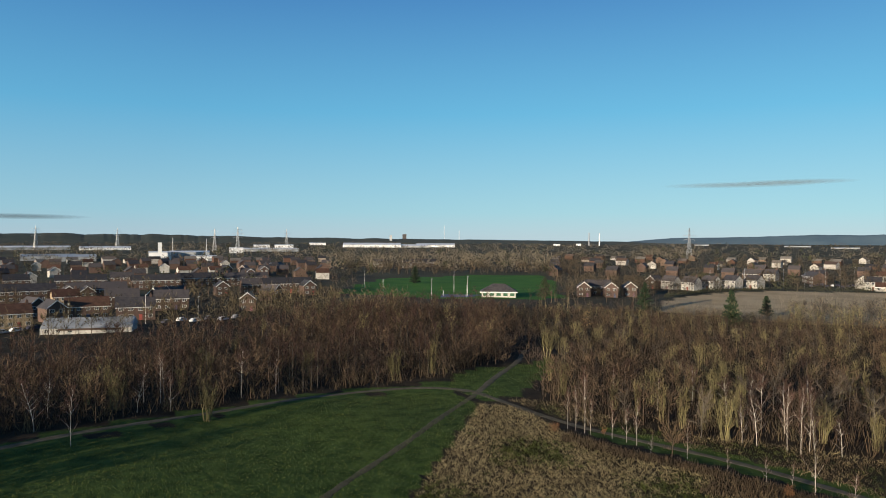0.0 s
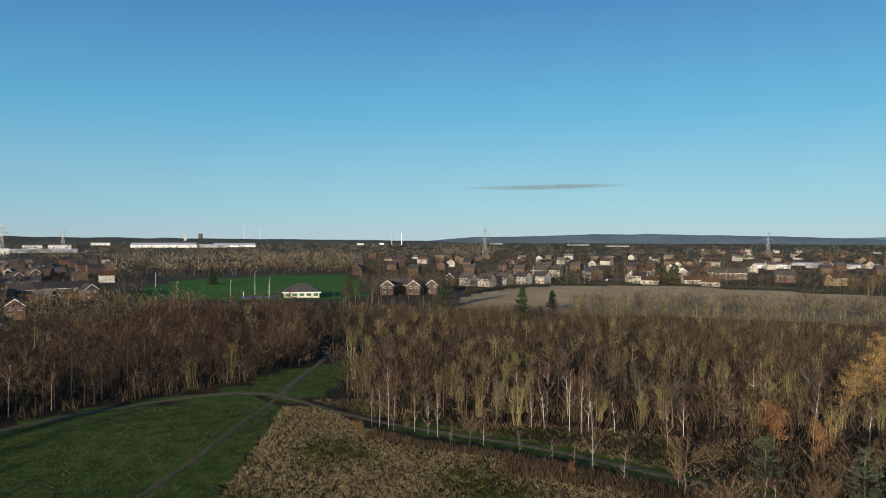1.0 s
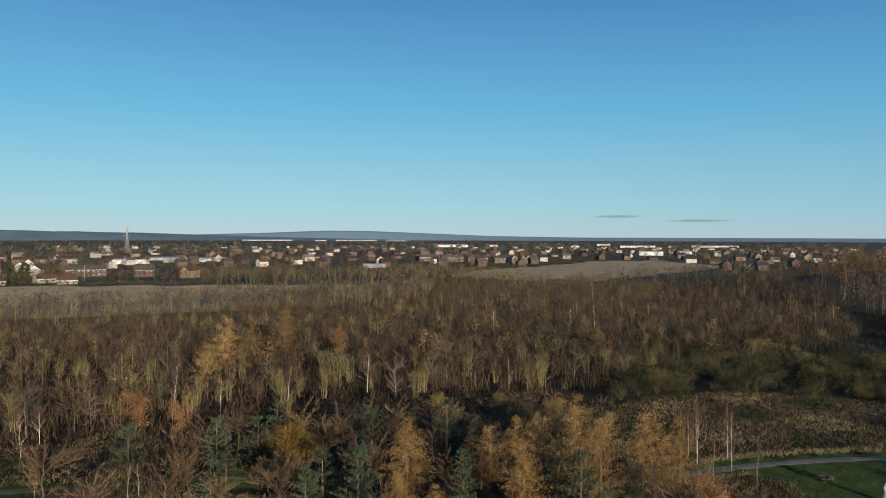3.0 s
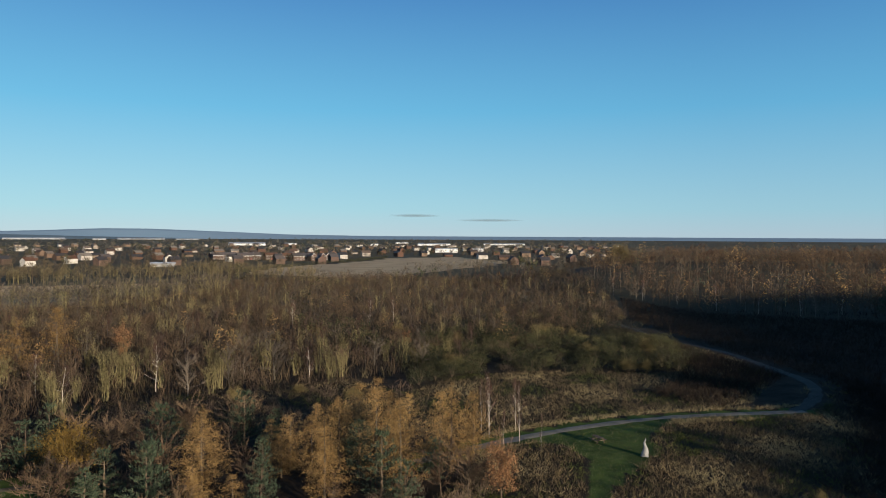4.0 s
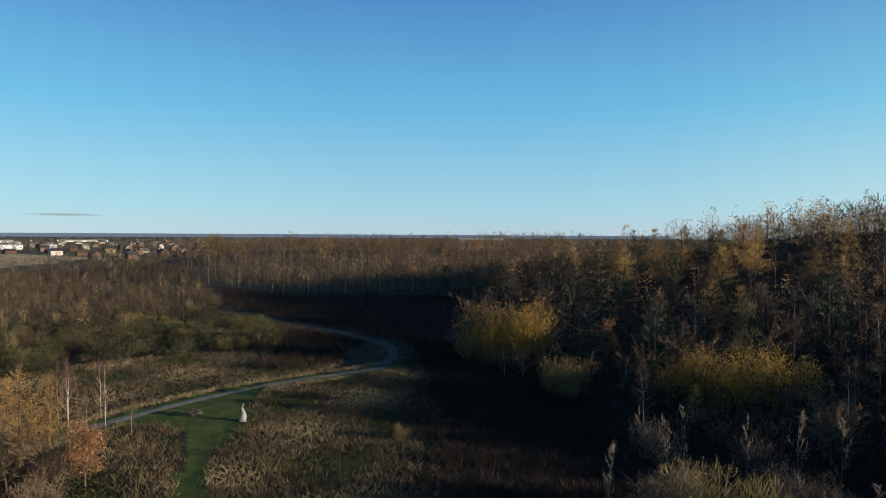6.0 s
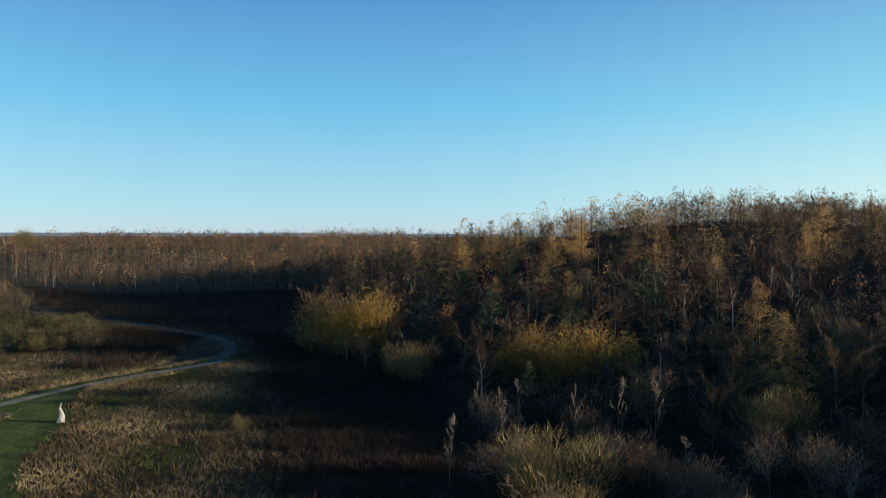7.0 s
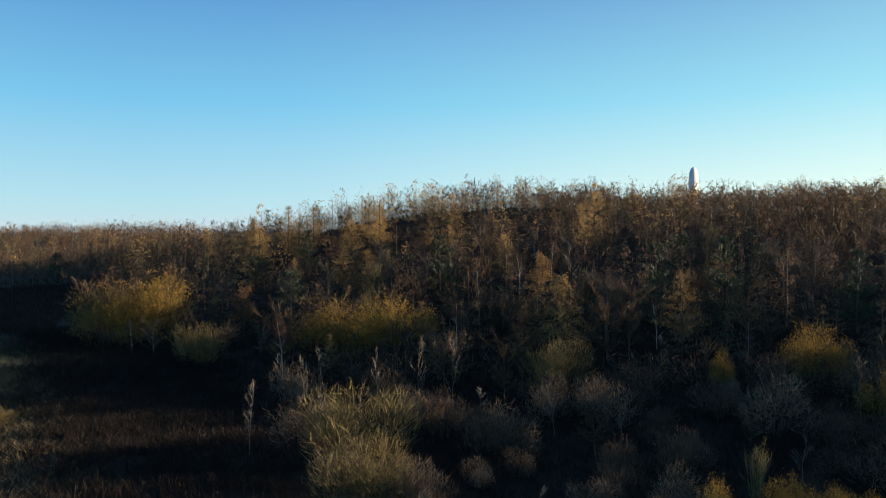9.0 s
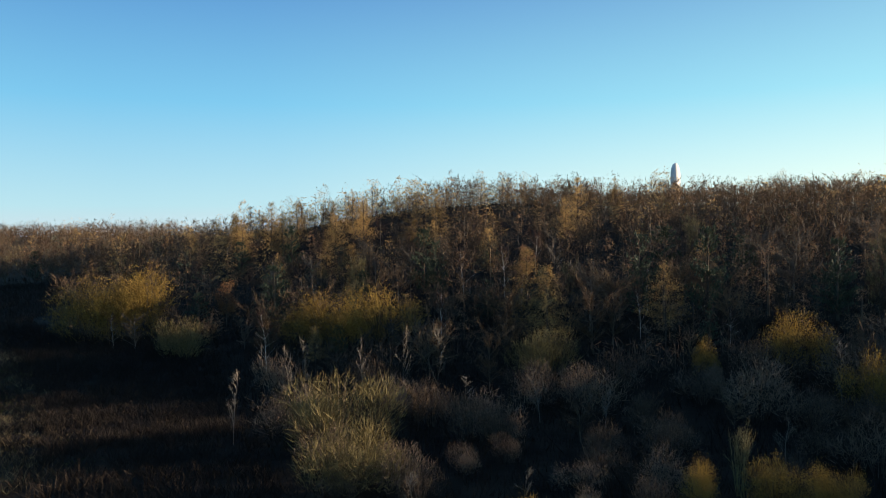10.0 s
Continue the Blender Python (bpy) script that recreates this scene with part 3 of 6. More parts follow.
NAMES = {"birch": ("birch_tree", "tree"), "bare": ("bare_tree", "tree"), "grey": ("slender_tree", "tree"), "willow": ("willow_tree", "tree"),
         "larch": ("larch_tree", "tree"), "tamarack": ("larch_tree", "tree"), "pine": ("pine_tree", "tree"), "oak": ("oak_tree", "tree"), "sallow": ("sallow_tree", "tree"), "gorse": ("gorse_bush", "bush"), "skeleton": ("silvery_tree", "tree"), "osier": ("osier_bush", "bush"), "spruce": ("conifer_tree", "tree"), "thicket": ("thicket_bush", "bush")}
MODELS, HEIGHT = {}, {}
for kind, (make, bark, leaf, label, count) in KINDS.items():
    MODELS[kind] = []
    for _ in range(count):
        wood, crown = make()
        a, b = wood.mesh("trunk"), crown.mesh("crown")
        a.materials.append(bark), b.materials.append(leaf)
        top = max(np.concatenate(crown.v)[:, 2].max(), np.concatenate(wood.v)[:, 2].max())
        MODELS[kind].append((a, b, top, wood, crown))
COUNT = {k: 0 for k in KINDS}


def plant(kind, x, y, h, wide=1.0, label=""):
    """One tree of a kind with its foot on the ground, h metres high."""
    a, b, top, _, _ = MODELS[kind][int(RNG.integers(len(MODELS[kind])))]
    name, cat = NAMES[kind]
    s = h / top
    ob = new(name)
    ob.matrix_basis = pose(x, y, lz(x, y) - 0.05, 0, 0, RNG.uniform(0, 360)) @ Matrix.Diagonal((s * wide, s * wide, s, 1))
    tagged(ob, label or KINDS[kind][3], cat, f"{cat}s: {name}")
    link("trunk", a, None, ob), link("crown", b, None, ob)
    COUNT[kind] += 1
    return ob


def wood_stuff(name, kind, spots, mat_bark, mat_leaf, label):
    """A far wood: many thinned trees of one kind in one mesh. spots: rows of x, y, height, width factor."""
    src = {}
    for level, want in (("mid", 200 if kind in ("larch", "tamarack") else 165), ("far", 64 if kind in ("larch", "tamarack") else 38)):
        src[level] = []
        for a, b, top, wood, crown in MODELS[kind]:
            vc = np.concatenate(crown.v).reshape(-1, 3, 3)
            tri = vc[RNG.permutation(len(vc))[:want]]
            needle = kind in ("larch", "tamarack")
            thick = {"mid": 2.5 if needle else 2.2, "far": 3.4 if needle else 3.8}[level] / (2.0 if kind in ("pine", "spruce", "oak", "gorse") else 1.0)
            long = {"mid": 2.2 if needle else 1.35, "far": 2.6 if needle else 1.8}[level]
            mid = (tri[:, :1] + tri[:, 1:2]) / 2
            tri = np.concatenate([mid + (tri[:, :2] - mid) * max(thick, 1.2), mid + (tri[:, 2:] - mid) * long], 1)
            s = Shape().tube([(0, 0, 0), (0, 0, top * 0.8)], [0.09, 0.02], 3)
            src[level].append((np.concatenate(s.v), np.array(s.f[:3]), tri.reshape(-1, 3), top))
    verts, tris, quads, nv = [], [], [], 0
    for x, y, h, wd in spots:
        level = src["mid" if math.hypot(x, y) < (250 if y > -100 else 370) else "far"]
        vw, qu, vc, top = level[int(RNG.integers(len(level)))]
        s, a = h / top, RNG.uniform(0, 6.28)
        m = np.array([[math.cos(a) * wd, -math.sin(a) * wd, 0], [math.sin(a) * wd, math.cos(a) * wd, 0], [0, 0, 1]]) * s
        o = np.array([x, y, lz(x, y) - 0.1])
        verts += [vw @ m.T + o, vc @ m.T + o]
        quads.append(qu + nv), tris.append(np.arange(len(vc)).reshape(-1, 3) + nv + len(vw))
        nv += len(vw) + len(vc)
    v, q, t = np.concatenate(verts), np.concatenate(quads), np.concatenate(tris)
    me = bpy.data.meshes.new(name)
    me.vertices.add(len(v)), me.loops.add(q.size + t.size), me.polygons.add(len(q) + len(t))
    me.vertices.foreach_set("co", v.ravel())
    me.loops.foreach_set("vertex_index", np.concatenate([q.ravel(), t.ravel()]))
    me.polygons.foreach_set("loop_start", np.concatenate([np.arange(len(q)) * 4, q.size + np.arange(len(t)) * 3]))
    me.polygons.foreach_set("material_index", np.concatenate([np.zeros(len(q), int), np.ones(len(t), int)]))
    me.materials.append(mat_bark), me.materials.append(mat_leaf)
    me.update(), me.validate()
    return tagged(new(name, me), label, "woodland", kind="stuff")


def tuft_stuff(name, xy, mat, label, blades, height, width, spread, category="grass", lean=0.35):
    """Tufts of grass or bracken, all in one mesh."""
    n = len(xy) * blades
    base = np.repeat(np.asarray(xy, float), blades, 0) + RNG.normal(size=(n, 2)) * spread
    tall = np.repeat(RNG.uniform(0.6, 1.4, len(xy)), blades) * height * RNG.uniform(0.6, 1.2, n)
    p = np.column_stack([base, land(base[:, 0], base[:, 1]) - 0.03])
    d = np.column_stack([RNG.normal(size=(n, 2)) * lean * tall[:, None], tall])
    side = np.cross(d, RNG.normal(size=(n, 3)))
    side = unit(side) * (width / 2)
    v = np.stack([p - side, p + side, p + d], 1).reshape(-1, 3)
    me = bpy.data.meshes.new(name)
    me.vertices.add(3 * n), me.loops.add(3 * n), me.polygons.add(n)
    me.vertices.foreach_set("co", v.ravel())
    me.loops.foreach_set("vertex_index", np.arange(3 * n))
    me.polygons.foreach_set("loop_start", np.arange(n) * 3)
    me.materials.append(mat)
    me.update()
    return tagged(new(name, me), label, category, kind="stuff")


def scatter(poly, gap, seed):
    """Jittered grid of spots inside a polygon."""
    g = np.random.default_rng(seed)
    p = np.array(poly)
    x, y = np.meshgrid(np.arange(p[:, 0].min(), p[:, 0].max(), gap), np.arange(p[:, 1].min(), p[:, 1].max(), gap))
    x, y = x + g.uniform(-0.48, 0.48, x.shape) * gap, y + g.uniform(-0.48, 0.48, y.shape) * gap
    keep = inside(poly, x, y)
    return np.stack([x[keep], y[keep]], -1)


# features that stand out by themselves: kind, x, y, height, width factor
FEATURES = [
    ("birch", -53, 101, 9.4, 0.8), ("willow", -38.5, 116, 8.3, 1.0), ("willow", 26, 176, 10, 1.0),
    ("spruce", 83, 292, 12.5, 1.0), ("spruce", 98, 241, 13, 1.0), ("spruce", 124, 272, 8.5, 1.1), ("spruce", 50, 349, 11, 1.2), ("spruce", 277, 416, 12, 1.3), ("spruce", 283, 420, 11, 1.3), ("spruce", 271, 419, 10, 1.3), ("spruce", -18, 462, 12, 1.2),
    ("birch", 19.9, 112.3, 7.2, 0.6), ("birch", 21.0, 111.3, 7.6, 0.6), ("birch", 22.1, 109.7, 11.0, 0.6), ("birch", 22.8, 109.0, 6.1, 0.6), ("birch", 25.6, 106.6, 6.2, 0.7), ("birch", 27.3, 104.7, 5.5, 0.7),
    ("birch", 28.3, 102.9, 7.5, 0.6), ("birch", 29.0, 98.3, 3.4, 0.7), ("bare", 31.5, 97.0, 5.7, 0.9), ("birch", 33.4, 96.4, 5.7, 0.6), ("birch", 36.6, 90.6, 3.4, 0.6), ("birch", 40.0, 87.2, 3.5, 0.7), ("birch", 42.6, 85.9, 3.1, 0.7),
    ("birch", 44.0, 83.3, 11.2, 0.6), ("birch", 45.5, 102.3, 9.4, 0.8), ("birch", 48.7, 99.9, 10.4, 0.7), ("birch", 49.8, 98.2, 10.6, 0.7), ("birch", 51.4, 99.0, 10.4, 0.7), ("birch", 44.0, 103.8, 7.5, 0.8), ("birch", 45.4, 77.9, 4.7, 0.9),
    ("birch", 50.8, 74.4, 4.5, 1.0), ("willow", 44.1, 117.7, 8.0, 0.7), ("birch", 31.6, 131.4, 7.0, 0.8), ("birch", 53.8, 63.3, 5.1, 0.8), ("birch", 54.8, 62.8, 4.8, 0.8), ("birch", 77.3, 81.5, 11.5, 0.6), ("birch", 59.4, 89.8, 6.9, 0.7),
    ("oak", 17.3, 109.4, 1.9, 1.2), ("oak", 24.9, 108.6, 1.6, 1.1), ("oak", 40.0, 81.4, 2.0, 1.0), ("willow", 54, 79, 4.0, 1.1), ("willow", 38, 112, 8, 0.6), ("willow", 41, 111, 8, 0.6), ("willow", 36, 116, 7.5, 0.6), ("willow", 33, 120, 7.5, 0.6), ("willow", 47, 112, 8, 0.6), ("willow", 30, 124, 7, 0.7),
    ("oak", 72, 83, 7.5, 1.0), ("oak", 72, 74, 8, 0.9), ("pine", 67, 63, 7, 1.2), ("pine", 70, 59, 7, 1.1), ("sallow", 72, 55, 7.0, 1.35),
    ("larch", 69, 37, 9, 1.0), ("larch", 89, 23, 9.5, 1.0), ("larch", 85, 14, 9, 1.1), ("larch", 84, 19, 8, 1.0), ("larch", 71, 24, 6, 1.2),
    ("pine", 62, 39, 8, 1), ("pine", 57, 42, 6, 1.1), ("pine", 64, 28, 6, 1.1), ("bare", 50, 72, 8, 1.1),
    ("larch", 131, 103, 13, 1), ("larch", 114, 105, 13, 1), ("larch", 120, 103, 12, 1), ("larch", 99, 96, 10, 1), ("oak", 136, 91, 10, 0.8),
    ("willow", 90, 70, 5, 0.8), ("pine", 77, 22, 7, 0.9), ("larch", 81, 12, 11, 0.9), ("larch", 72, 16, 10, 0.9), ("larch", 68, 23, 9, 1.0),
    ("larch", 77, 20, 11, 0.9), ("larch", 79, 25, 9, 1), ("larch", 86, 10, 9, 0.9), ("pine", 70, 17.5, 8, 1), ("pine", 66, 41, 7, 1), ("larch", 73, 39, 9, 1),
    ("oak", 72, 5.3, 6.4, 1.05), ("bare", 73, 9, 6.5, 1.1), ("birch", 99.5, 10.6, 8.1, 0.5), ("birch", 101.1, 9.7, 9, 0.55), ("birch", 96.8, 9.2, 8.6, 0.7), ("birch", 93, 6.9, 5.6, 0.5), ("birch", 91.3, 1.9, 5.5, 0.35), ("birch", 100.6, 5.8, 8.3, 0.6),
    ("birch", 94.8, 4.9, 9.1, 0.7), ("oak", 169, 37, 5, 0.9), ("birch", 210, 58, 9, 1), ("birch", 221, 53, 9, 1), ("birch", 198, 78, 9, 1), ("osier", 395, -32, 13, 0.9),
    ("sallow", 116, -57.5, 12.4, 0.95), ("sallow", 109.3, -63.5, 13.0, 0.95), ("sallow", 113, -60.5, 11.5, 0.95), ("oak", 100, -72, 8.5, 0.8), ("sallow", 65, -72, 10.2, 1.2), ("sallow", 70.5, -66.8, 9.4, 1.2),
    ("osier", 41.5, -41.5, 7.0, 1.35), ("osier", 34, -35, 5.0, 1.5), ("osier", 37, -69, 6.6, 1.15), ("osier", 88, -57, 6.5, 1.1), ("sallow", 14, -80, 7.6, 0.8),
    ("willow", 11.5, -48.8, 5.5, 0.8), ("sallow", 9, -46.9, 4.2, 0.8), ("sallow", 12.8, -44.5, 4.0, 0.6), ("thicket", 14.6, -41.2, 3.5, 0.9), ("sallow", 6.7, -47.6, 4.0, 0.7), ("sallow", 5.1, -49.4, 3.8, 0.6), ("sallow", 19.6, -35.3, 3.2, 0.9), ("sallow", 6.6, -70.5, 7.0, 0.7), ("sallow", 22, -75.2, 5.0, 0.5),
    ("pine", 239.9, -99.8, 10, 0.9), ("willow", 90, -93, 9, 1.0), ("pine", 134.8, -100.6, 9, 0.9), ("larch", 77.9, -149.8, 12, 0.8), ("pine", 14.1, -102.3, 11, 0.8), ("skeleton", 59.9, -111.9, 9, 0.9), ("oak", 64.7, -110.3, 8, 0.8), ("skeleton", 48.5, -36.2, 6.5, 0.8), ("thicket", 32.9, -48.5, 5, 0.8), ("thicket", 30, -48.5, 4.5, 0.8),
    ("pine", 28.9, -97.9, 13, 0.75), ("pine", 37.2, -94.7, 12.5, 0.75), ("pine", 80, -100, 12.5, 0.8), ("pine", 76, -98, 10.5, 0.9), ("pine", 128, -110, 11, 0.8), ("larch", 108, -139, 15, 0.9), ("larch", 93, -211, 12.5, 1.0), ("larch", 152, -114, 12, 1.0), ("larch", 147, -128, 13, 1.0), ("larch", 133, -128, 13, 0.9), ("larch", 138, -140, 14, 0.9), ("larch", 159, -129, 13, 1.0), ("larch", 126, -122, 11, 1.0), ("larch", 160, -118, 12, 1.0), ("larch", 166, -122, 11, 1.0), ("larch", 142, -119, 12, 1.0), ("larch", 128, -134, 13, 0.9), ("larch", 172, -112, 10, 1.0),
    ("larch", 112, -135, 12, 1), ("larch", 84, -168, 15, 0.9), ("osier", 76.5, -27, 2.2, 1.1), ("skeleton", 54.4, -47.2, 6.8, 0.7), ("skeleton", 47, -56, 8.4, 0.65), ("skeleton", 44, -58, 8.2, 0.65), ("skeleton", 50, -53, 7.4, 0.6), ("skeleton", 58, -52, 6.6, 0.6), ("skeleton", 61, -49, 6.0, 0.6),
]
# a row of pale young trees at the foot of the low ridge
for k in range(22):
    f = k / 21
    FEATURES.append((("grey", "birch", "grey")[k % 3], 302 - 62 * f ** 0.7 + 3 * math.sin(k * 2.3), -20 - 72 * f + 3 * math.sin(k * 1.9), 8.5 + 1.5 * math.sin(k * 3.3), 0.75))
for row in FEATURES:
    plant(*row)
TAKEN = np.array([(r[1], r[2]) for r in FEATURES])

# woods, scrub and the hillside: plan, spacing, weights by kind, height range
WOOD_WEST = [(-150, 40), (-100, 70), (-66, 104), (-50, 118), (-38, 128), (-26, 136.5), (-9, 146), (1, 152), (9, 166), (15, 176), (16, 210), (20, 300), (-30, 290), (-48, 232), (-66, 190), (-94, 164), (-118, 138), (-170, 100)]
WOOD_MID = [(30, 184), (26, 164), (21, 148), (18, 134), (24, 121), (33, 109), (50, 100), (66, 92), (80, 78), (104, 72), (128, 38), (170, 60), (260, 110), (330, 160), (300, 180), (250, 188), (205, 203), (150, 245), (124, 266), (95, 290), (50, 300), (22, 300)]
WOOD_EAST = [(128, 36), (150, 20), (240, -22), (330, -17), (420, 10), (460, 120), (400, 190), (340, 200), (260, 110), (170, 60)]
CONIFERS = [(44, 64), (52, 48), (58, 30), (64, 8), (74, 3), (88, 10), (98, 22), (92, 44), (80, 66), (68, 80)]
GORSE_BANK = [(120, 24), (138, 18), (144, 4), (146, -14), (150, -24), (165, -28), (206, -26), (252, -14), (238, 12), (215, 29), (190, 41), (160, 34)]
HILL = [(-260, -70), (-120, -48), (-40, -46), (10, -44), (30, -28), (50, -40), (80, -58), (108, -52), (150, -64), (178, -92), (236, -94), (250, -66), (264, -40), (300, -22), (330, -18), (440, 0), (500, -80), (480, -260), (330, -330), (120, -400), (-120, -400), (-280, -300)]
RIDE = [(60, 84), (80, 66), (92, 46), (100, 22), (120, 24), (130, 40), (106, 74), (82, 80), (68, 94)]
FRINGE = [(118, 244), (128, 264), (180, 248), (226, 222), (300, 188), (330, 168), (300, 150), (250, 160), (215, 198), (176, 222)]
GLADE_END = [(0, 160), (12, 168), (22, 166), (26, 182), (24, 300), (16, 300), (10, 200)]
GROVES = [
    (WOOD_WEST, 4.3, {"birch": 0.40, "bare": 0.34, "willow": 0.04, "thicket": 0.22}, (7, 11), 11),
    (WOOD_MID, 4.9, {"birch": 0.13, "willow": 0.24, "bare": 0.35, "grey": 0.08, "larch": 0.01, "thicket": 0.19}, (6, 9.5), 12),
    (WOOD_EAST, 5.4, {"birch": 0.14, "willow": 0.10, "bare": 0.34, "grey": 0.10, "larch": 0.02, "gorse": 0.04, "thicket": 0.22, "osier": 0.06}, (4.5, 8), 13),
    (FRINGE, 3.5, {"grey": 0.6, "willow": 0.4}, (8, 11), 19),
    (GLADE_END, 4.0, {"bare": 0.5, "thicket": 0.5}, (6, 9), 18),
    (CONIFERS, 4.5, {"larch": 0.42, "pine": 0.17, "bare": 0.23, "thicket": 0.18}, (4.5, 8), 14),
    (RIDE, 5.0, {"thicket": 0.9, "osier": 0.1}, (2.5, 5.5), 17),
    (GORSE_BANK, 4.0, {"gorse": 0.80, "osier": 0.10, "thicket": 0.10}, (1.8, 4.2), 15),
    (HILL, 5.2, {"bare": 0.34, "birch": 0.08, "grey": 0.14, "tamarack": 0.20, "larch": 0.035, "pine": 0.06, "willow": 0.02, "thicket": 0.12}, (6.5, 11.5), 16),
]
LOW = {"thicket": 0.6, "osier": 0.55, "willow": 0.85}
LIMIT = {"skeleton": 60, "birch": 140, "bare": 150, "grey": 110, "willow": 110, "larch": 66, "pine": 54, "oak": 30, "sallow": 20, "gorse": 150, "osier": 34, "thicket": 90, "spruce": 14, "tamarack": 45}
UP_SUN = (math.sin(radians(SUN_AZ)), math.cos(radians(SUN_AZ)))


LIT = [(r[1], r[2], lz(r[1], r[2]) + (0.6 if r[0] != "larch" else 0.25) * r[3], 2.0 * r[4] + 0.12 * r[3]) for r in FEATURES if r[2] < -25 and (r[0] in ("sallow", "osier") or r[0] == "larch" and -150 < r[2] < -90)]


def sun_limit(x, y):
    """How tall a tree may stand here and still let the low sun reach the crowns that it lights."""
    best = 99.0
    for fx, fy, z, half in LIT:
        q = (x - fx) * UP_SUN[0] + (y - fy) * UP_SUN[1]
        if -2 < q < 80 and abs((x - fx) * UP_SUN[1] - (y - fy) * UP_SUN[0]) < half:
            best = min(best, max(2.2, z + q * math.tan(radians(SUN_EL)) - lz(x, y)))
    return best


MARKED = [(r[1], r[2], math.hypot(r[1], r[2]), lz(r[1], r[2]) + 0.4 * r[3], 0.48 * r[3] * r[4] if r[0] in ("sallow", "osier") else 1.0 + 0.16 * r[3], 19 if r[2] < -25 else 29) for r in FEATURES if (r[2] < -25 or 55 < r[1] < 140 and 0 < r[2] < 110) and r[0] in ("sallow", "osier", "oak", "pine", "larch", "skeleton")]


def clearing(x, y):
    """Trees on the downhill side of the marked ones stay lower than their crowns."""
    best, d = 99.0, math.hypot(x, y)
    for fx, fy, far, z, half, eye in MARKED:
        if far - 30 < d < far + 1 and abs(x * fy - y * fx) / far < half:
            best = min(best, max(2.0, eye + (z - eye) * d / far - lz(x, y)))
    return best


def far_up(x, y):
    return y < -150


rest = {k: [] for k in KINDS}
spots = []
for poly, gap, mixture, (h0, h1), seed in GROVES:
    g = np.random.default_rng(seed)
    kinds, weights = list(mixture), np.array(list(mixture.values()))
    for x, y in scatter(poly, gap, seed):
        if np.hypot(TAKEN[:, 0] - x, TAKEN[:, 1] - y).min() < 2.0 or min(near_line(w, x, y) for w in WAYS) < 2.6:
            continue
        if poly is HILL:
            f = np.arange(0.3, 0.97, 0.06)
            if math.hypot(x, y) > 480 or ((land(x * f, y * f) + 6.3 - 28) / f).max() > land(x, y) + 11 - 28:
                continue
        kind = kinds[int(g.choice(len(kinds), p=weights / weights.sum()))]
        if poly is HILL and kind == "birch" and far_up(x, y):
            kind = "tamarack"
        if poly is HILL and kind != "pine" and g.random() < 0.75 * math.exp(-((x - 150) / 45) ** 2 - ((y + 150) / 32) ** 2):
            kind = "larch"
        h = g.uniform(h0, h1) * (LOW.get(kind, 1.0) if poly is not GORSE_BANK else 1.0) * (1.2 if kind == "larch" and poly is HILL else 1.0)
        if poly is WOOD_MID:
            h *= 1 - 0.32 * min(1, max(0, (math.hypot(x, y) - 140) / 110))
        if poly is HILL and math.hypot(x - 105, y + 292) < 40:
            h = min(h, 6.5)
        if poly is HILL:
            far = math.hypot(x, y)
            h = min(1.0, (4.2 + max(0, far - 50) * 0.11) / 9) * h * (1.16 if y < -190 else 1.0)
            h = min(h, sun_limit(x, y))
            if far > 130 and kind == "thicket" and g.random() < 0.6:
                continue
            if 120 < far < 165 and 123 < math.degrees(math.atan2(x, y)) < 143:
                h *= 0.85
            if far < 85:
                kind = ("thicket", "skeleton", "thicket", "bare", "thicket", "thicket")[int(g.integers(6))]
                h = (3.4 + max(0, far - 50) * 0.11) * g.uniform(0.65, 1.15) * (1.05 if kind in LOW else 1.0)
            h = min(h, sun_limit(x, y), clearing(x, y))
            if h < 3.2:
                kind = "thicket"
        if poly is CONIFERS and kind == "larch" and y > 40:
            kind = "bare"
        if poly in (CONIFERS, RIDE, WOOD_MID):
            h = min(h, clearing(x, y))
        spots.append((math.hypot(x, y), kind, x, y, h, g.uniform(0.9, 1.3)))
for d, kind, x, y, h, wd in sorted(spots):
    if COUNT[kind] < LIMIT[kind] and (d < 260 or kind == "gorse"):
        plant(kind, x, y, h, wd)
    else:
        rest[kind].append((x, y, h, wd))
for kind, rows in rest.items():
    if rows:
        _, bark, leaf, label, _ = KINDS[kind]
        wood_stuff(f"{kind}_woodland", kind, rows, BARK_GREY if kind == "birch" else bark, leaf, f"woodland of trees, each a {label}")

# unseen dark conifers behind the take-off point, added to shade the foot of the hill
SHADE_TREES = [(-8, -46), (-8, -60), (-14, -150), (-110, -200), (-140, -110), (-60, -40)]
dark_rows = []
for x, y in scatter(SHADE_TREES, 7.0, 44):
    h = min(10.5 + 2.5 * math.sin(x * 1.7 + y * 0.9), sun_limit(x, y))
    if h > 4:
        dark_rows.append((x, y, h, 1.2))
WEST_BELT = [(-66, 93), (-61, 78), (-72, 50), (-120, 36), (-140, 60), (-100, 76)]
wood_stuff("west_belt", "spruce", [(x, y, 10 + 3 * math.sin(x * 1.3 + y), 1.2) for x, y in scatter(WEST_BELT, 4.5, 45)], BARK, SPRUCE_GREEN, "belt of dark conifers west of the meadow")
wood_stuff("plantation", "spruce", dark_rows, BARK, SPRUCE_GREEN, "dense dark green conifers, added out of view to cast shade")

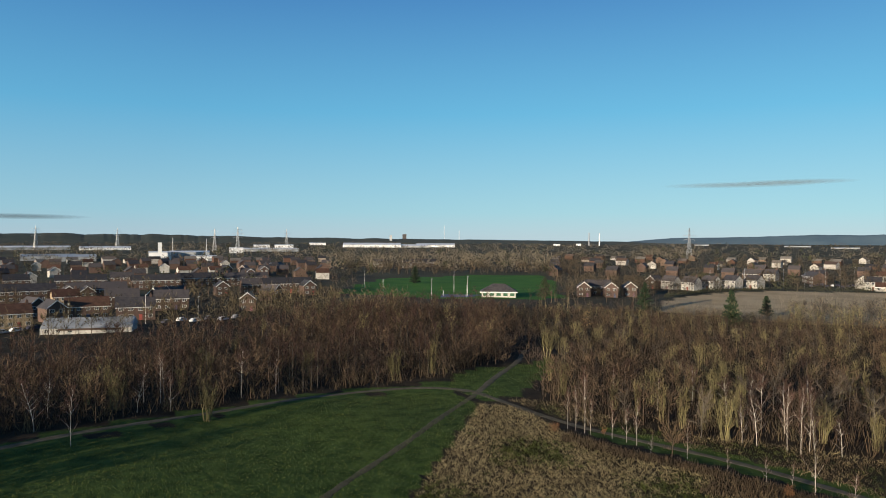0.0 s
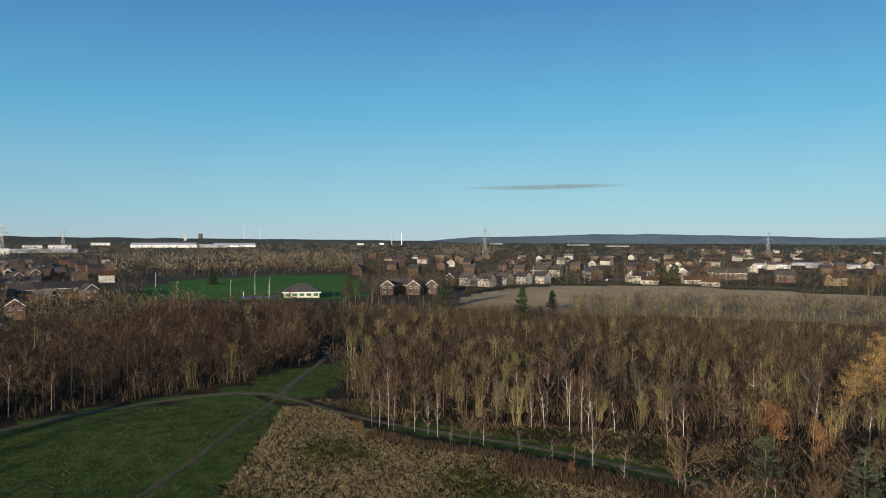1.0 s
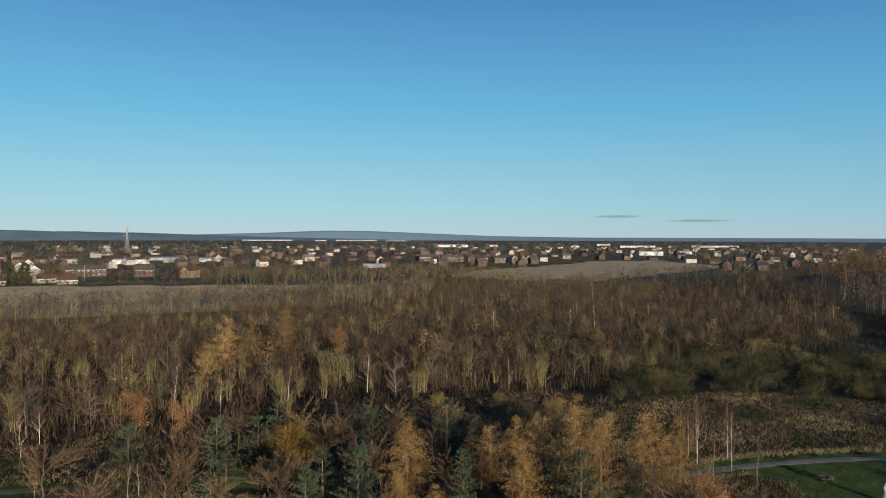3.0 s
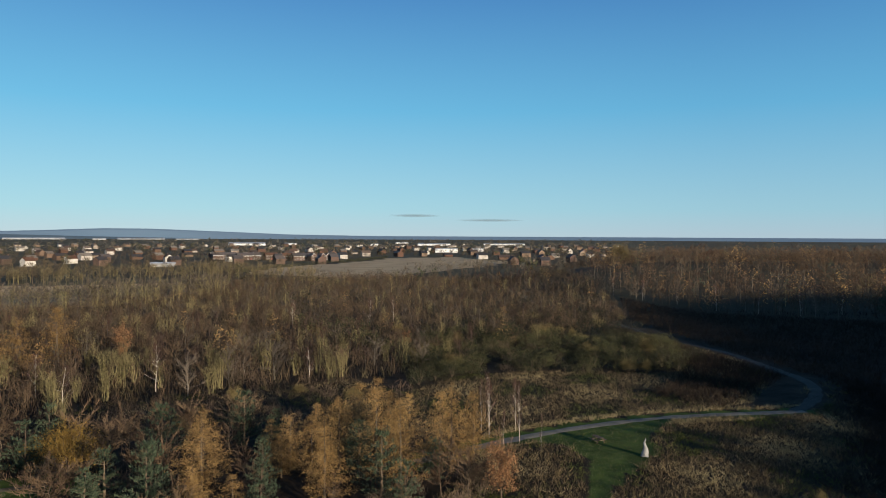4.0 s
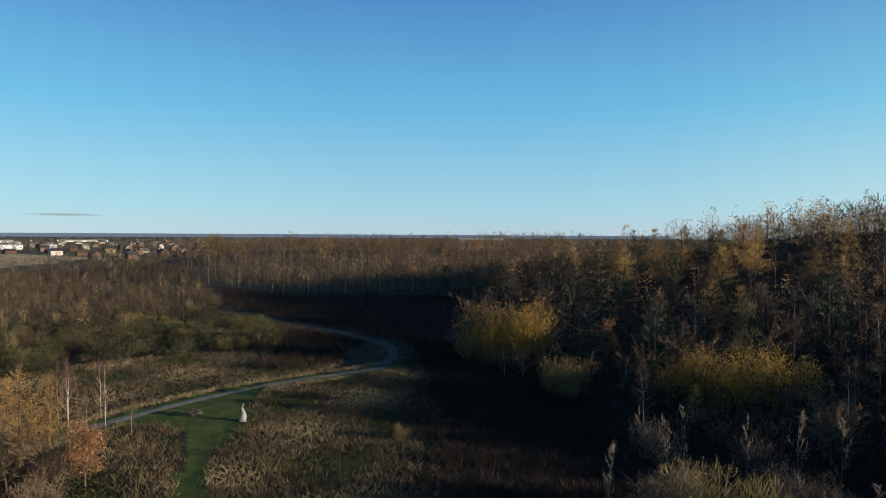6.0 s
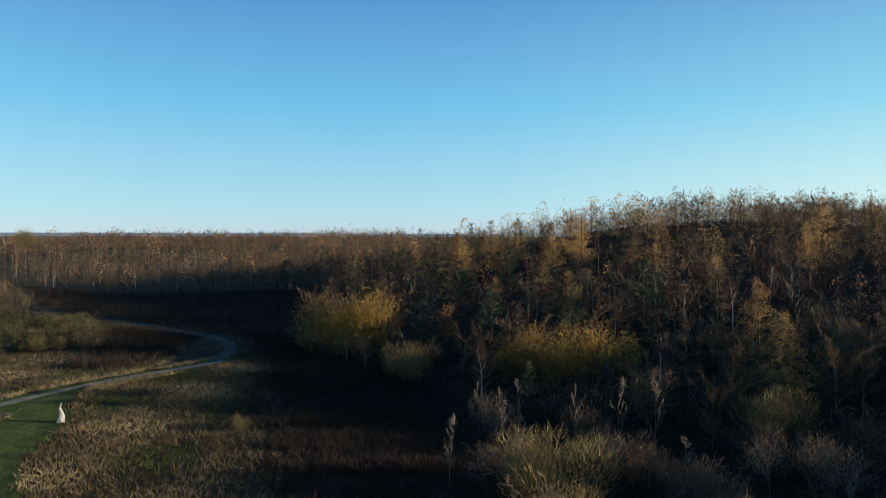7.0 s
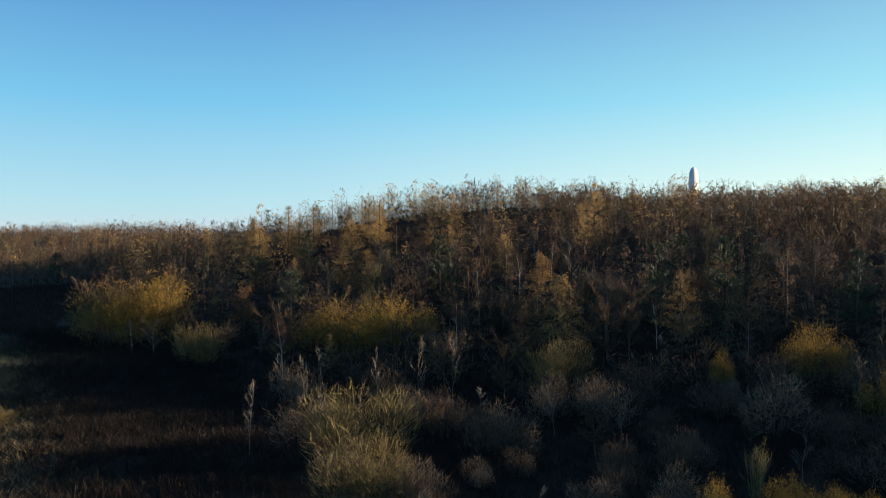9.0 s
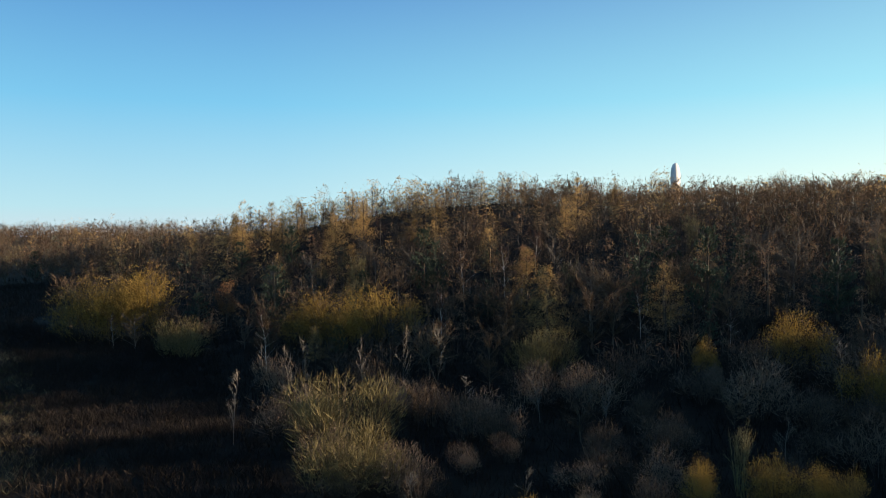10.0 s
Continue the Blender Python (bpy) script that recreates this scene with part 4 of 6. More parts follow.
# grass, tussocks and undergrowth
SHRUB_BROWN = material("shrub_twigs", [(0.037, 0.026, 0.016), (0.105, 0.076, 0.045)], 0.05, 0.9, by_piece=0.6, leafy=0.25)
SHRUB_GREY = material("pale_shrub_twigs", [(0.056, 0.048, 0.025), (0.13, 0.108, 0.059)], 0.05, 0.9, by_piece=0.6, leafy=0.25)
BRACKEN = [(21, 108), (26, 103), (36, 92), (44, 84), (57, 67), (50, 64), (43, 75), (36, 80), (30, 83), (34, 88), (26, 96)]
tus = scatter(TUSSOCK, 0.62, 21)
brown = inside(BRACKEN, tus[:, 0], tus[:, 1]) | (near_line([(20, 106), (27, 98)], tus[:, 0], tus[:, 1]) < 2.5)
tuft_stuff("dark_bracken", tus[brown], SHRUB_BROWN, "dark brown patch of dead bracken", 9, 0.8, 0.08, 0.3, "undergrowth")
tus = tus[~brown]
green_patch = np.sin(tus[:, 0] * 0.21 + 2) * np.sin(tus[:, 1] * 0.17 + 0.4) + 0.35 * RNG.normal(size=len(tus)) > 0.55
tuft_stuff("tussock_grass", tus[~green_patch], STRAW, "long pale dry tussock grass", 11, 0.45, 0.058, 0.24, lean=0.75)
tuft_stuff("green_tussocks", tus[green_patch], GRASS, "green tussocks among the dry grass", 15, 0.4, 0.05, 0.24, lean=0.75)
tuft_stuff("meadow_grass", np.concatenate([scatter(MEADOW, 0.72, 22), scatter(GLADE, 0.9, 23)]), GRASS, "short green meadow grass", 5, 0.17, 0.10, 0.3)
LAWN_TUFT = material("lawn_blades", [(0.056, 0.053, 0.021), (0.12, 0.106, 0.048)], 0.12, 0.85, by_piece=0.5, leafy=0.3)
tuft_stuff("lawn_grass", scatter(HARE_LAWN, 0.5, 40), LAWN_TUFT, "short olive winter grass of the lawn", 5, 0.10, 0.08, 0.25)
tuft_stuff("field_grass", np.concatenate([scatter(FIELD, 2.2, 31), scatter(FIELD_EAST, 6, 32)]), STRAW_PALE, "pale standing straw of the fields", 3, 0.22, 0.16, 0.8, lean=0.6)
OPEN_SCRUB = [(54, -6), (50, -30), (60, -44), (90, -56), (120, -56), (150, -58), (140, -45), (118, -38), (114, -28), (110, -17), (100, -11), (86, -7), (70, -4)]
SCRUB_NORTH = [(92, 16), (100, 6), (109, -4), (116, -22), (124, -32), (150, -42), (170, -38), (200, -28), (165, -27), (150, -23), (147, -14), (146, 4), (140, 18), (122, 26), (104, 26)]
BIRCH_FLOOR = [(12, 132), (22, 112), (34, 100), (46, 84), (58, 66), (66, 78), (66, 92), (50, 102), (32, 112), (24, 128)]
SCRUB_WEST = [(56, 8), (56, -2), (72, -2.6), (84, -3.6), (92, -2.8), (96, 3), (90, 9), (80, 10), (66, 13)]
wild = np.concatenate([scatter(OPEN_SCRUB, 0.66, 24), scatter(SCRUB_NORTH, 0.85, 25), scatter(SCRUB_WEST, 0.7, 33), scatter(RIDE, 1.0, 34), scatter(BIRCH_FLOOR, 0.9, 35)])
ragged = wild + RNG.normal(size=wild.shape) * 2.5
wild = wild[~inside([(54, -23), (70, -28), (86, -34), (106, -43), (160, -50), (150, -70), (60, -60), (40, -30)], ragged[:, 0], ragged[:, 1])]
wild = wild[np.minimum(near_line(WAY_HARE, wild[:, 0], wild[:, 1]), np.minimum(near_line(WAY_EAST, wild[:, 0], wild[:, 1]), near_line(WAY_BACK, wild[:, 0], wild[:, 1]))) > 1.7]
wild = wild[~inside(HARE_LAWN, wild[:, 0], wild[:, 1])]
patch = np.sin(wild[:, 0] * 0.23 + 1) * np.sin(wild[:, 1] * 0.27) + 0.28 * RNG.normal(size=len(wild))
verge = scatter([(84, 12), (94, 12), (104, 6), (112, -6), (116, -20), (124, -30), (136, -38), (128, -42), (112, -30), (104, -12), (94, 4)], 0.6, 37)
vd = near_line(WAY_HARE, verge[:, 0], verge[:, 1])
tuft_stuff("path_verge_grass", verge[(vd > 2.3) & (vd < 4.2) & ~inside(HARE_LAWN, verge[:, 0], verge[:, 1])], STRAW, "pale dry grass along the path", 9, 0.5, 0.08, 0.25, lean=0.6)
tuft_stuff("dry_undergrowth", wild[(patch > -0.3) & (patch < 0.5)], SCRUB, "brown dead bracken and seed heads", 12, 0.55, 0.055, 0.4, "undergrowth", lean=0.6)
tuft_stuff("pale_grass_tufts", wild[patch >= 0.5], STRAW, "pale tufts of rough dry grass", 10, 0.5, 0.06, 0.3, lean=0.7)
tuft_stuff("rough_green_grass", wild[patch <= -0.3], GRASS, "rough green grass between the bracken", 10, 0.3, 0.06, 0.4, lean=0.7)
floor_spots = np.concatenate([scatter(WOOD_WEST, 2.0, 26), scatter(WOOD_MID, 2.2, 27), scatter(CONIFERS, 1.5, 28), scatter(WOOD_EAST, 2.6, 29)])
floor_spots = floor_spots[(np.hypot(floor_spots[:, 0], floor_spots[:, 1]) < 250) | (floor_spots[:, 1] > -20)]
clear = np.min([near_line(w, floor_spots[:, 0], floor_spots[:, 1]) for w in WAYS], 0) > 2.5
floor_spots = floor_spots[clear]
pick = RNG.random(len(floor_spots))
close = (np.hypot(floor_spots[:, 0], floor_spots[:, 1]) < 112) & (floor_spots[:, 1] < 60)
tuft_stuff("woodland_undergrowth", floor_spots[(pick < 0.45) & ~close], SHRUB_BROWN, "brown bramble thickets on the woodland floor", 9, 1.1, 0.065, 0.7, "undergrowth")
tuft_stuff("woodland_shrubs", floor_spots[(pick > 0.62) & ~close], SHRUB_BROWN, "dense bare brown shrubs under the trees", 13, 3.0, 0.085, 0.8, "undergrowth")
tuft_stuff("pale_shrubs", floor_spots[(pick > 0.45) & (pick < 0.56) & ~close], SHRUB_GREY, "bare shrubs with pale grey-green shoots", 17, 3.2, 0.06, 0.8, "undergrowth")
# scrub stems; the shade of the hill is put into this dark colour
SHADE_SCRUB = material("scrub_darkened_for_shade", [(0.009, 0.006, 0.004), (0.027, 0.018, 0.012)], 0.05, 0.85, by_piece=0.5)
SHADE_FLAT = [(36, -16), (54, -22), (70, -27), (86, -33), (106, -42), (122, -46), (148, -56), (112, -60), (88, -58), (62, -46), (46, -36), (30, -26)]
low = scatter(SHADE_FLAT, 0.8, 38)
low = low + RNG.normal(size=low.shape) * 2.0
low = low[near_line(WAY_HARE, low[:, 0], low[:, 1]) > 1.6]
tuft_stuff("bramble_scrub", low, SHADE_SCRUB, "dense scrub, coloured dark for the shade of the hill", 14, 1.0, 0.06, 0.45, "undergrowth", lean=0.6)
back = scatter([(118, -26), (150, -44), (172, -34), (200, -27), (216, -14), (206, -12), (180, -22), (150, -26), (128, -16)], 1.3, 39)
back = back[near_line(WAY_BACK, back[:, 0], back[:, 1]) > 1.3]
tuft_stuff("trackside_scrub", back, SHADE_SCRUB, "scrub beside the track, darkened for shade", 14, 1.5, 0.09, 0.6, "undergrowth", lean=0.5)
hill_floor = scatter(HILL, 3.0, 30)
hill_floor = hill_floor[(np.hypot(hill_floor[:, 0], hill_floor[:, 1]) < 270) & (hill_floor[:, 1] < -40)]
tuft_stuff("hill_undergrowth", hill_floor, SHADE_SCRUB, "undergrowth of the hill, darkened for the shade under its trees", 9, 1.6, 0.10, 0.7, "undergrowth")
tuft_stuff("shaded_scrub", scatter([(120, -52), (150, -50), (200, -34), (232, -22), (290, -22), (260, -44), (246, -70), (234, -92), (180, -90), (150, -62)], 1.4, 46), SHADE_SCRUB, "low scrub on the flat, coloured dark for shade", 11, 1.1, 0.09, 0.6, "undergrowth", lean=0.5)
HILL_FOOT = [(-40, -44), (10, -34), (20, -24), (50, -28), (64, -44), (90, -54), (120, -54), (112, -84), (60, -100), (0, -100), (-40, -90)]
tuft_stuff("hillside_bramble", scatter(HILL_FOOT, 1.25, 36), SHADE_SCRUB, "low scrub at the foot of the hill, darkened for shade", 12, 0.9, 0.055, 0.45, "undergrowth")


# ---- buildings ----
def window(parent, x, y, z, w, h, ny=-1):
    """A white-framed window on a wall that faces along y; the pane sits inside its frame."""
    s = Shape()
    t = 0.09
    a, b = y + ny * 0.06, y - ny * 0.05
    y0, y1 = min(a, b), max(a, b)
    s.box(x - w / 2, x + w / 2, y0, y1, z, z + t).box(x - w / 2, x + w / 2, y0, y1, z + h - t, z + h)
    s.box(x - w / 2, x - w / 2 + t, y0, y1, z + t, z + h - t).box(x + w / 2 - t, x + w / 2, y0, y1, z + t, z + h - t)
    s.box(x - t / 2, x + t / 2, y0, y1, z + t, z + h - t)
    f = link("window", s, PVC, parent, "white plastic window frame")
    g = y + ny * 0.02
    link("pane", Shape().box(x - w / 2 + t, x + w / 2 - t, min(y, g), max(y, g), z + t, z + h - t), PANE, f, "dark glass pane")


def house(name, w, d, eaves, pitch, wall_mat, roof_mat, label, bays=2, chimneys=1, gable_front=False, fine=True):
    """A gabled house, ridge along x (or along y with gable_front); its front looks along -y."""
    ob = thing(name, 0, 0, 0, 0, label, "house", "houses of the town")
    s = Shape()
    span, run = (w, d) if gable_front else (d, w)
    rise = span / 2 * math.tan(radians(pitch))
    x0, x1, y0, y1 = -w / 2, w / 2, -d / 2, d / 2
    s.box(x0, x1, y0, y1, -1.0, eaves)
    if gable_front:
        for y in (y0, y1 - 0.2):
            s.add([(x0, y, eaves), (x1, y, eaves), (0, y, eaves + rise), (x0, y + 0.2, eaves), (x1, y + 0.2, eaves), (0, y + 0.2, eaves + rise)],
                  [(0, 1, 2), (5, 4, 3), (0, 2, 5, 3), (2, 1, 4, 5)])
    else:
        for x in (x0, x1 - 0.2):
            s.add([(x, y0, eaves), (x, y1, eaves), (x, 0, eaves + rise), (x + 0.2, y0, eaves), (x + 0.2, y1, eaves), (x + 0.2, 0, eaves + rise)],
                  [(2, 1, 0), (3, 4, 5), (3, 5, 2, 0), (5, 4, 1, 2)])
    link("wall", s, wall_mat, ob)
    r, o, t = Shape(), 0.35, 0.16
    for sgn in (-1, 1):
        drop = o * math.tan(radians(pitch))
        lo, hi = (sgn * (span / 2 + o), eaves - drop), (0.0, eaves + rise)
        e = run / 2 + 0.3
        ring = [(lo[0], -e, lo[1]), (lo[0], e, lo[1]), (hi[0], e, hi[1]), (hi[0], -e, hi[1])]
        if not gable_front:
            ring = [(b, a, c) for a, b, c in ring]
        r.add(ring + [(a, b, c + t) for a, b, c in ring], [(0, 1, 2, 3), (7, 6, 5, 4), (0, 4, 5, 1), (1, 5, 6, 2), (2, 6, 7, 3), (3, 7, 4, 0)])
    link("roof", r, roof_mat, ob)
    if gable_front:
        v = Shape()
        for sgn in (-1, 1):
            a, b = (sgn * (span / 2 + o), eaves - o * math.tan(radians(pitch))), (0.0, eaves + rise)
            y = y0 - 0.34
            v.add([(a[0], y, a[1] - 0.12), (b[0], y, b[1] - 0.12), (b[0], y, b[1] + 0.2), (a[0], y, a[1] + 0.2), (a[0], y + 0.05, a[1] - 0.12), (b[0], y + 0.05, b[1] - 0.12), (b[0], y + 0.05, b[1] + 0.2), (a[0], y + 0.05, a[1] + 0.2)],
                  [(0, 1, 2, 3), (7, 6, 5, 4), (0, 4, 5, 1), (2, 6, 7, 3)])
        link("bargeboard", v, PVC, ob, "white painted bargeboard")
    for k in range(chimneys):
        cx = run / 2 * (0.8 if chimneys == 1 else -0.85 + 1.7 * k / (chimneys - 1))
        x, y = (0.0, cx) if gable_front else (cx, 0.0)
        top = eaves + rise
        link("chimney", Shape().box(x - 0.4, x + 0.4, y - 0.35, y + 0.35, top - 1.0, top + 1.1).box(x - 0.15, x + 0.15, y - 0.15, y + 0.15, top + 1.1, top + 1.5), BRICK_RED, ob, "brick chimney with a pot")
    if fine:
        floors = [1.0] if eaves < 3.5 else [0.9, 3.4]
        for z in floors:
            for k in range(bays):
                x = x0 + w * (k + 0.5) / bays
                if z < 1.5 and k == bays // 2 and bays > 1:
                    link("door", Shape().box(x - 0.5, x + 0.5, y0 - 0.05, y0 + 0.05, 0.0, 2.05), DOOR_PAINT, ob, "painted front door")
                else:
                    window(ob, x, y0, z, min(1.7, w / bays * 0.5), 1.2)
        gut = Shape().box(x0 - 0.3, x1 + 0.3, y0 - 0.42, y0 - 0.28, eaves - 0.42, eaves - 0.24) if not gable_front else None
        if gut:
            link("gutter", gut, PVC, ob, "white gutter and fascia")
    return ob


def stand(ob, x, y, turn):
    ob.matrix_basis = pose(x, y, lz(x, y), 0, 0, turn)
    return ob


HOUSES = {
    "gable": house("detached_house", 6.5, 8.5, 5.0, 38, BRICK_RED, ROOF_DARK, "red brick house with a white-edged gable", 2, 0, True),
    "buff": house("semi_house", 10, 8, 5.0, 34, BRICK_BUFF, ROOF_BROWN, "buff brick semi-detached house with brown tiles", 4, 1),
    "red": house("link_house", 14, 8, 4.9, 36, BRICK_RED, ROOF_BROWN, "red brick house with a long brown tiled roof", 5, 0),
    "slate": house("slate_house", 13, 8.5, 4.9, 36, BRICK_RED, ROOF_DARK, "red brick house with a dark slate roof", 4, 1),
    "terrace": house("terrace_house", 26, 8.5, 5.2, 34, BRICK_RED, ROOF_DARK, "long red brick terrace with a dark roof", 8, 3),
    "white": house("rendered_house", 8.5, 8, 5.0, 36, RENDER_WHITE, ROOF_DARK, "white rendered house with a dark tiled roof", 3, 1),
    "bungalow": house("bungalow", 11, 8, 2.7, 30, RENDER_WHITE, ROOF_BROWN, "pale rendered bungalow with brown tiles", 3, 1),
    "far_red": house("brick_house", 9, 8, 5.0, 36, BRICK_RED, ROOF_DARK, "distant red brick house with a dark roof", 2, 1, fine=False),
    "far_white": house("pale_house", 9, 8, 4.8, 34, RENDER_WHITE, ROOF_BROWN, "distant pale house with a brown roof", 2, 1, fine=False),
    "far_gable": house("gabled_house", 7, 8.5, 5.0, 36, RENDER_WHITE, ROOF_DARK, "distant pale gabled house with white bargeboards", 2, 0, True, fine=False),
}
# model, bearing, distance, turn from facing the park
PLACED = [
    ("buff", -31.2, 270, 8), ("gable", -30, 300, 25), ("gable", -28.8, 283, 20), ("red", -26.6, 286, 4), ("slate", -23.4, 282, 2), ("slate", -20.9, 310, 0),
    ("gable", -21.6, 335, -50), ("gable", -20.6, 340, -50), ("terrace", -26.0, 375, 5), ("gable", -27.8, 362, 5), ("gable", -26.6, 360, 5), ("slate", -24.3, 330, 2), ("buff", -28.0, 335, 8),
    ("terrace", -30.6, 372, 6), ("gable", -15.3, 303, -5), ("gable", -13.6, 345, 55), ("terrace", -12.4, 392, 10), ("gable", -10.8, 378, 20), ("gable", -17.3, 380, 10), ("slate", -14.9, 392, 12),
    ("gable", -15.2, 520, 10), ("gable", -17.0, 590, 30), ("gable", -15.6, 575, -20), ("gable", -14.2, 560, 15), ("gable", -13.8, 640, 30), ("gable", -13.0, 645, -25),
    ("terrace", -22, 440, 5), ("terrace", -27, 450, 2), ("terrace", -19, 455, 8), ("slate", -31, 470, 5), ("slate", -24.3, 480, 0), ("terrace", -15.5, 455, 8),
    ("gable", 11.2, 372, 5), ("slate", 12.3, 385, 5), ("gable", 13.3, 372, 5), ("gable", 14.7, 382, 10), ("white", -5.2, 720, 10), ("white", -2.9, 700, 10), ("terrace", -1.5, 730, 10),
    ("white", 17.8, 445, -35), ("white", 19.3, 440, -35), ("white", 20.7, 455, -35), ("white", 22.2, 462, -35), ("white", 23.7, 470, -35), ("slate", 23.6, 560, -20), ("white", 24.8, 560, -20), ("gable", 16.6, 445, -35),
    ("terrace", 27.6, 540, -75), ("white", 31.2, 495, 0), ("bungalow", 32.0, 485, 0), ("white", 30.6, 505, 90), ("bungalow", 36.4, 480, 0), ("bungalow", 35.0, 500, 20),
    ("terrace", 37.6, 560, 0), ("buff", 44.7, 520, 40), ("slate", 41.4, 545, 10), ("red", 66.7, 800, 20), ("red", 68.0, 790, 20), ("terrace", 69.2, 780, 25), ("gable", 69.9, 770, 30), ("gable", 70.6, 775, 30),
    ("terrace", 65.0, 800, 20), ("terrace", 63.2, 820, 15), ("white", 71.4, 810, 30), ("white", 72.2, 850, 30), ("gable", 71.0, 790, 30),
]
used = set()


def put_house(model, x, y, turn):
    ob = HOUSES[model]
    if model in used:
        return copy_thing(ob, pose(x, y, lz(x, y), 0, 0, turn))
    used.add(model)
    return stand(ob, x, y, turn)


for model, az, d, turn in PLACED:
    put_house(model, *away(az, d), -az + turn)
town = np.random.default_rng(41)
far_spots, things_left = [], 200
for a0, a1, rows, gap, street in ((-34, -9, (520, 575, 640, 700, 780, 860), 15, 10), (9, 37, (580, 660, 740, 820, 920, 1020), 22, -20), (36, 95, (690, 760, 840, 930, 1030, 1150, 1300, 1480, 1700), 27, 25)):
    for r in rows:
        az = a0
        while az < a1:
            x, y = away(az, r + town.normal() * 6)
            if not inside(FIELD_EAST, x, y) and not inside(PITCH, x, y):
                far_spots.append((x, y, -az + street + 90 * int(town.random() < 0.25) + town.normal() * 6, r))
            az += math.degrees(gap * town.uniform(0.8, 2.6) / r)
leftover = []
for x, y, turn, r in far_spots:
    if r < 800 and things_left > 0:
        things_left -= 1
        put_house((("far_red",) * 8 + ("far_white", "far_gable"))[int(town.integers(10))], x, y, turn)
    else:
        leftover.append((x, y, turn))


def far_houses(spots):
    walls, roofs = Shape(), Shape()
    for x, y, turn in spots:
        m = np.array(pose(x, y, 0, 0, 0, turn))
        w, d, e = town.uniform(8, 13), town.uniform(7, 9), town.choice([2.8, 4.8, 5.0])
        k = 2.7
        for s, v, f in ((walls, [(-w / 2, -d / 2, -1), (w / 2, -d / 2, -1), (w / 2, d / 2, -1), (-w / 2, d / 2, -1), (-w / 2, -d / 2, e), (w / 2, -d / 2, e), (w / 2, d / 2, e), (-w / 2, d / 2, e), (-w / 2, 0, e + k), (w / 2, 0, e + k)],
                         [(0, 1, 5, 4), (2, 3, 7, 6), (1, 2, 6, 9, 5), (3, 0, 4, 8, 7)]),
                        (roofs, [(-w / 2 - .3, -d / 2 - .3, e - .2), (w / 2 + .3, -d / 2 - .3, e - .2), (w / 2 + .3, d / 2 + .3, e - .2), (-w / 2 - .3, d / 2 + .3, e - .2), (-w / 2 - .3, 0, e + k + .1), (w / 2 + .3, 0, e + k + .1)],
                         [(0, 1, 5, 4), (2, 3, 4, 5)])):
            p = np.array(v, float) @ m[:3, :3].T + m[:3, 3]
            s.add(p, f)
    return walls, roofs


WALL_MIX = material("town_walls", [(0.068, 0.037, 0.027), (0.096, 0.062, 0.045), (0.146, 0.107, 0.079), (0.31, 0.292, 0.27)], 0.004, 0.9, by_piece=1.0)
ROOF_MIX = material("town_roofs", [(0.022, 0.022, 0.026), (0.068, 0.042, 0.031), (0.124, 0.112, 0.101)], 0.004, 0.8, by_piece=0.9)
fw, fr = far_houses(leftover)
town_ob = tagged(new("town"), "far town of small brick and white houses", "town", kind="stuff")
link("house_walls", fw, WALL_MIX, town_ob), link("house_roofs", fr, ROOF_MIX, town_ob)
tagged(town_ob.children[0], kind="stuff"), tagged(town_ob.children[1], kind="stuff")


def shed(az, d, w, depth, h, mat, turn=0, label="long pale industrial shed", roof=None):
    x, y = away(az, d)
    ob = thing("industrial_shed", x, y, lz(x, y), -az + turn, label, "shed", "industrial sheds")
    link("wall", Shape().box(-w / 2, w / 2, -depth / 2, depth / 2, -1, h), mat, ob)
    r, k, e = Shape(), depth * 0.06, 0.4
    r.add([(-w / 2 - e, -depth / 2 - e, h), (w / 2 + e, -depth / 2 - e, h), (w / 2 + e, depth / 2 + e, h), (-w / 2 - e, depth / 2 + e, h), (-w / 2 - e, 0, h + k), (w / 2 + e, 0, h + k)],
          [(0, 1, 5, 4), (2, 3, 4, 5), (1, 2, 5), (3, 0, 4), (3, 2, 1, 0)])
    link("roof", r, roof or SHEET_WHITE, ob, "shallow metal roof")
    n = max(2, int(w / 30))
    for i in range(n):
        cx = -w / 2 + w * (i + 0.5) / n
        link("loading_door", Shape().box(cx - 2.2, cx + 2.2, -depth / 2 - 0.08, -depth / 2 + 0.05, 0, min(5.0, h * 0.6)), SHEET_GREY, ob, "grey loading door")
    return ob


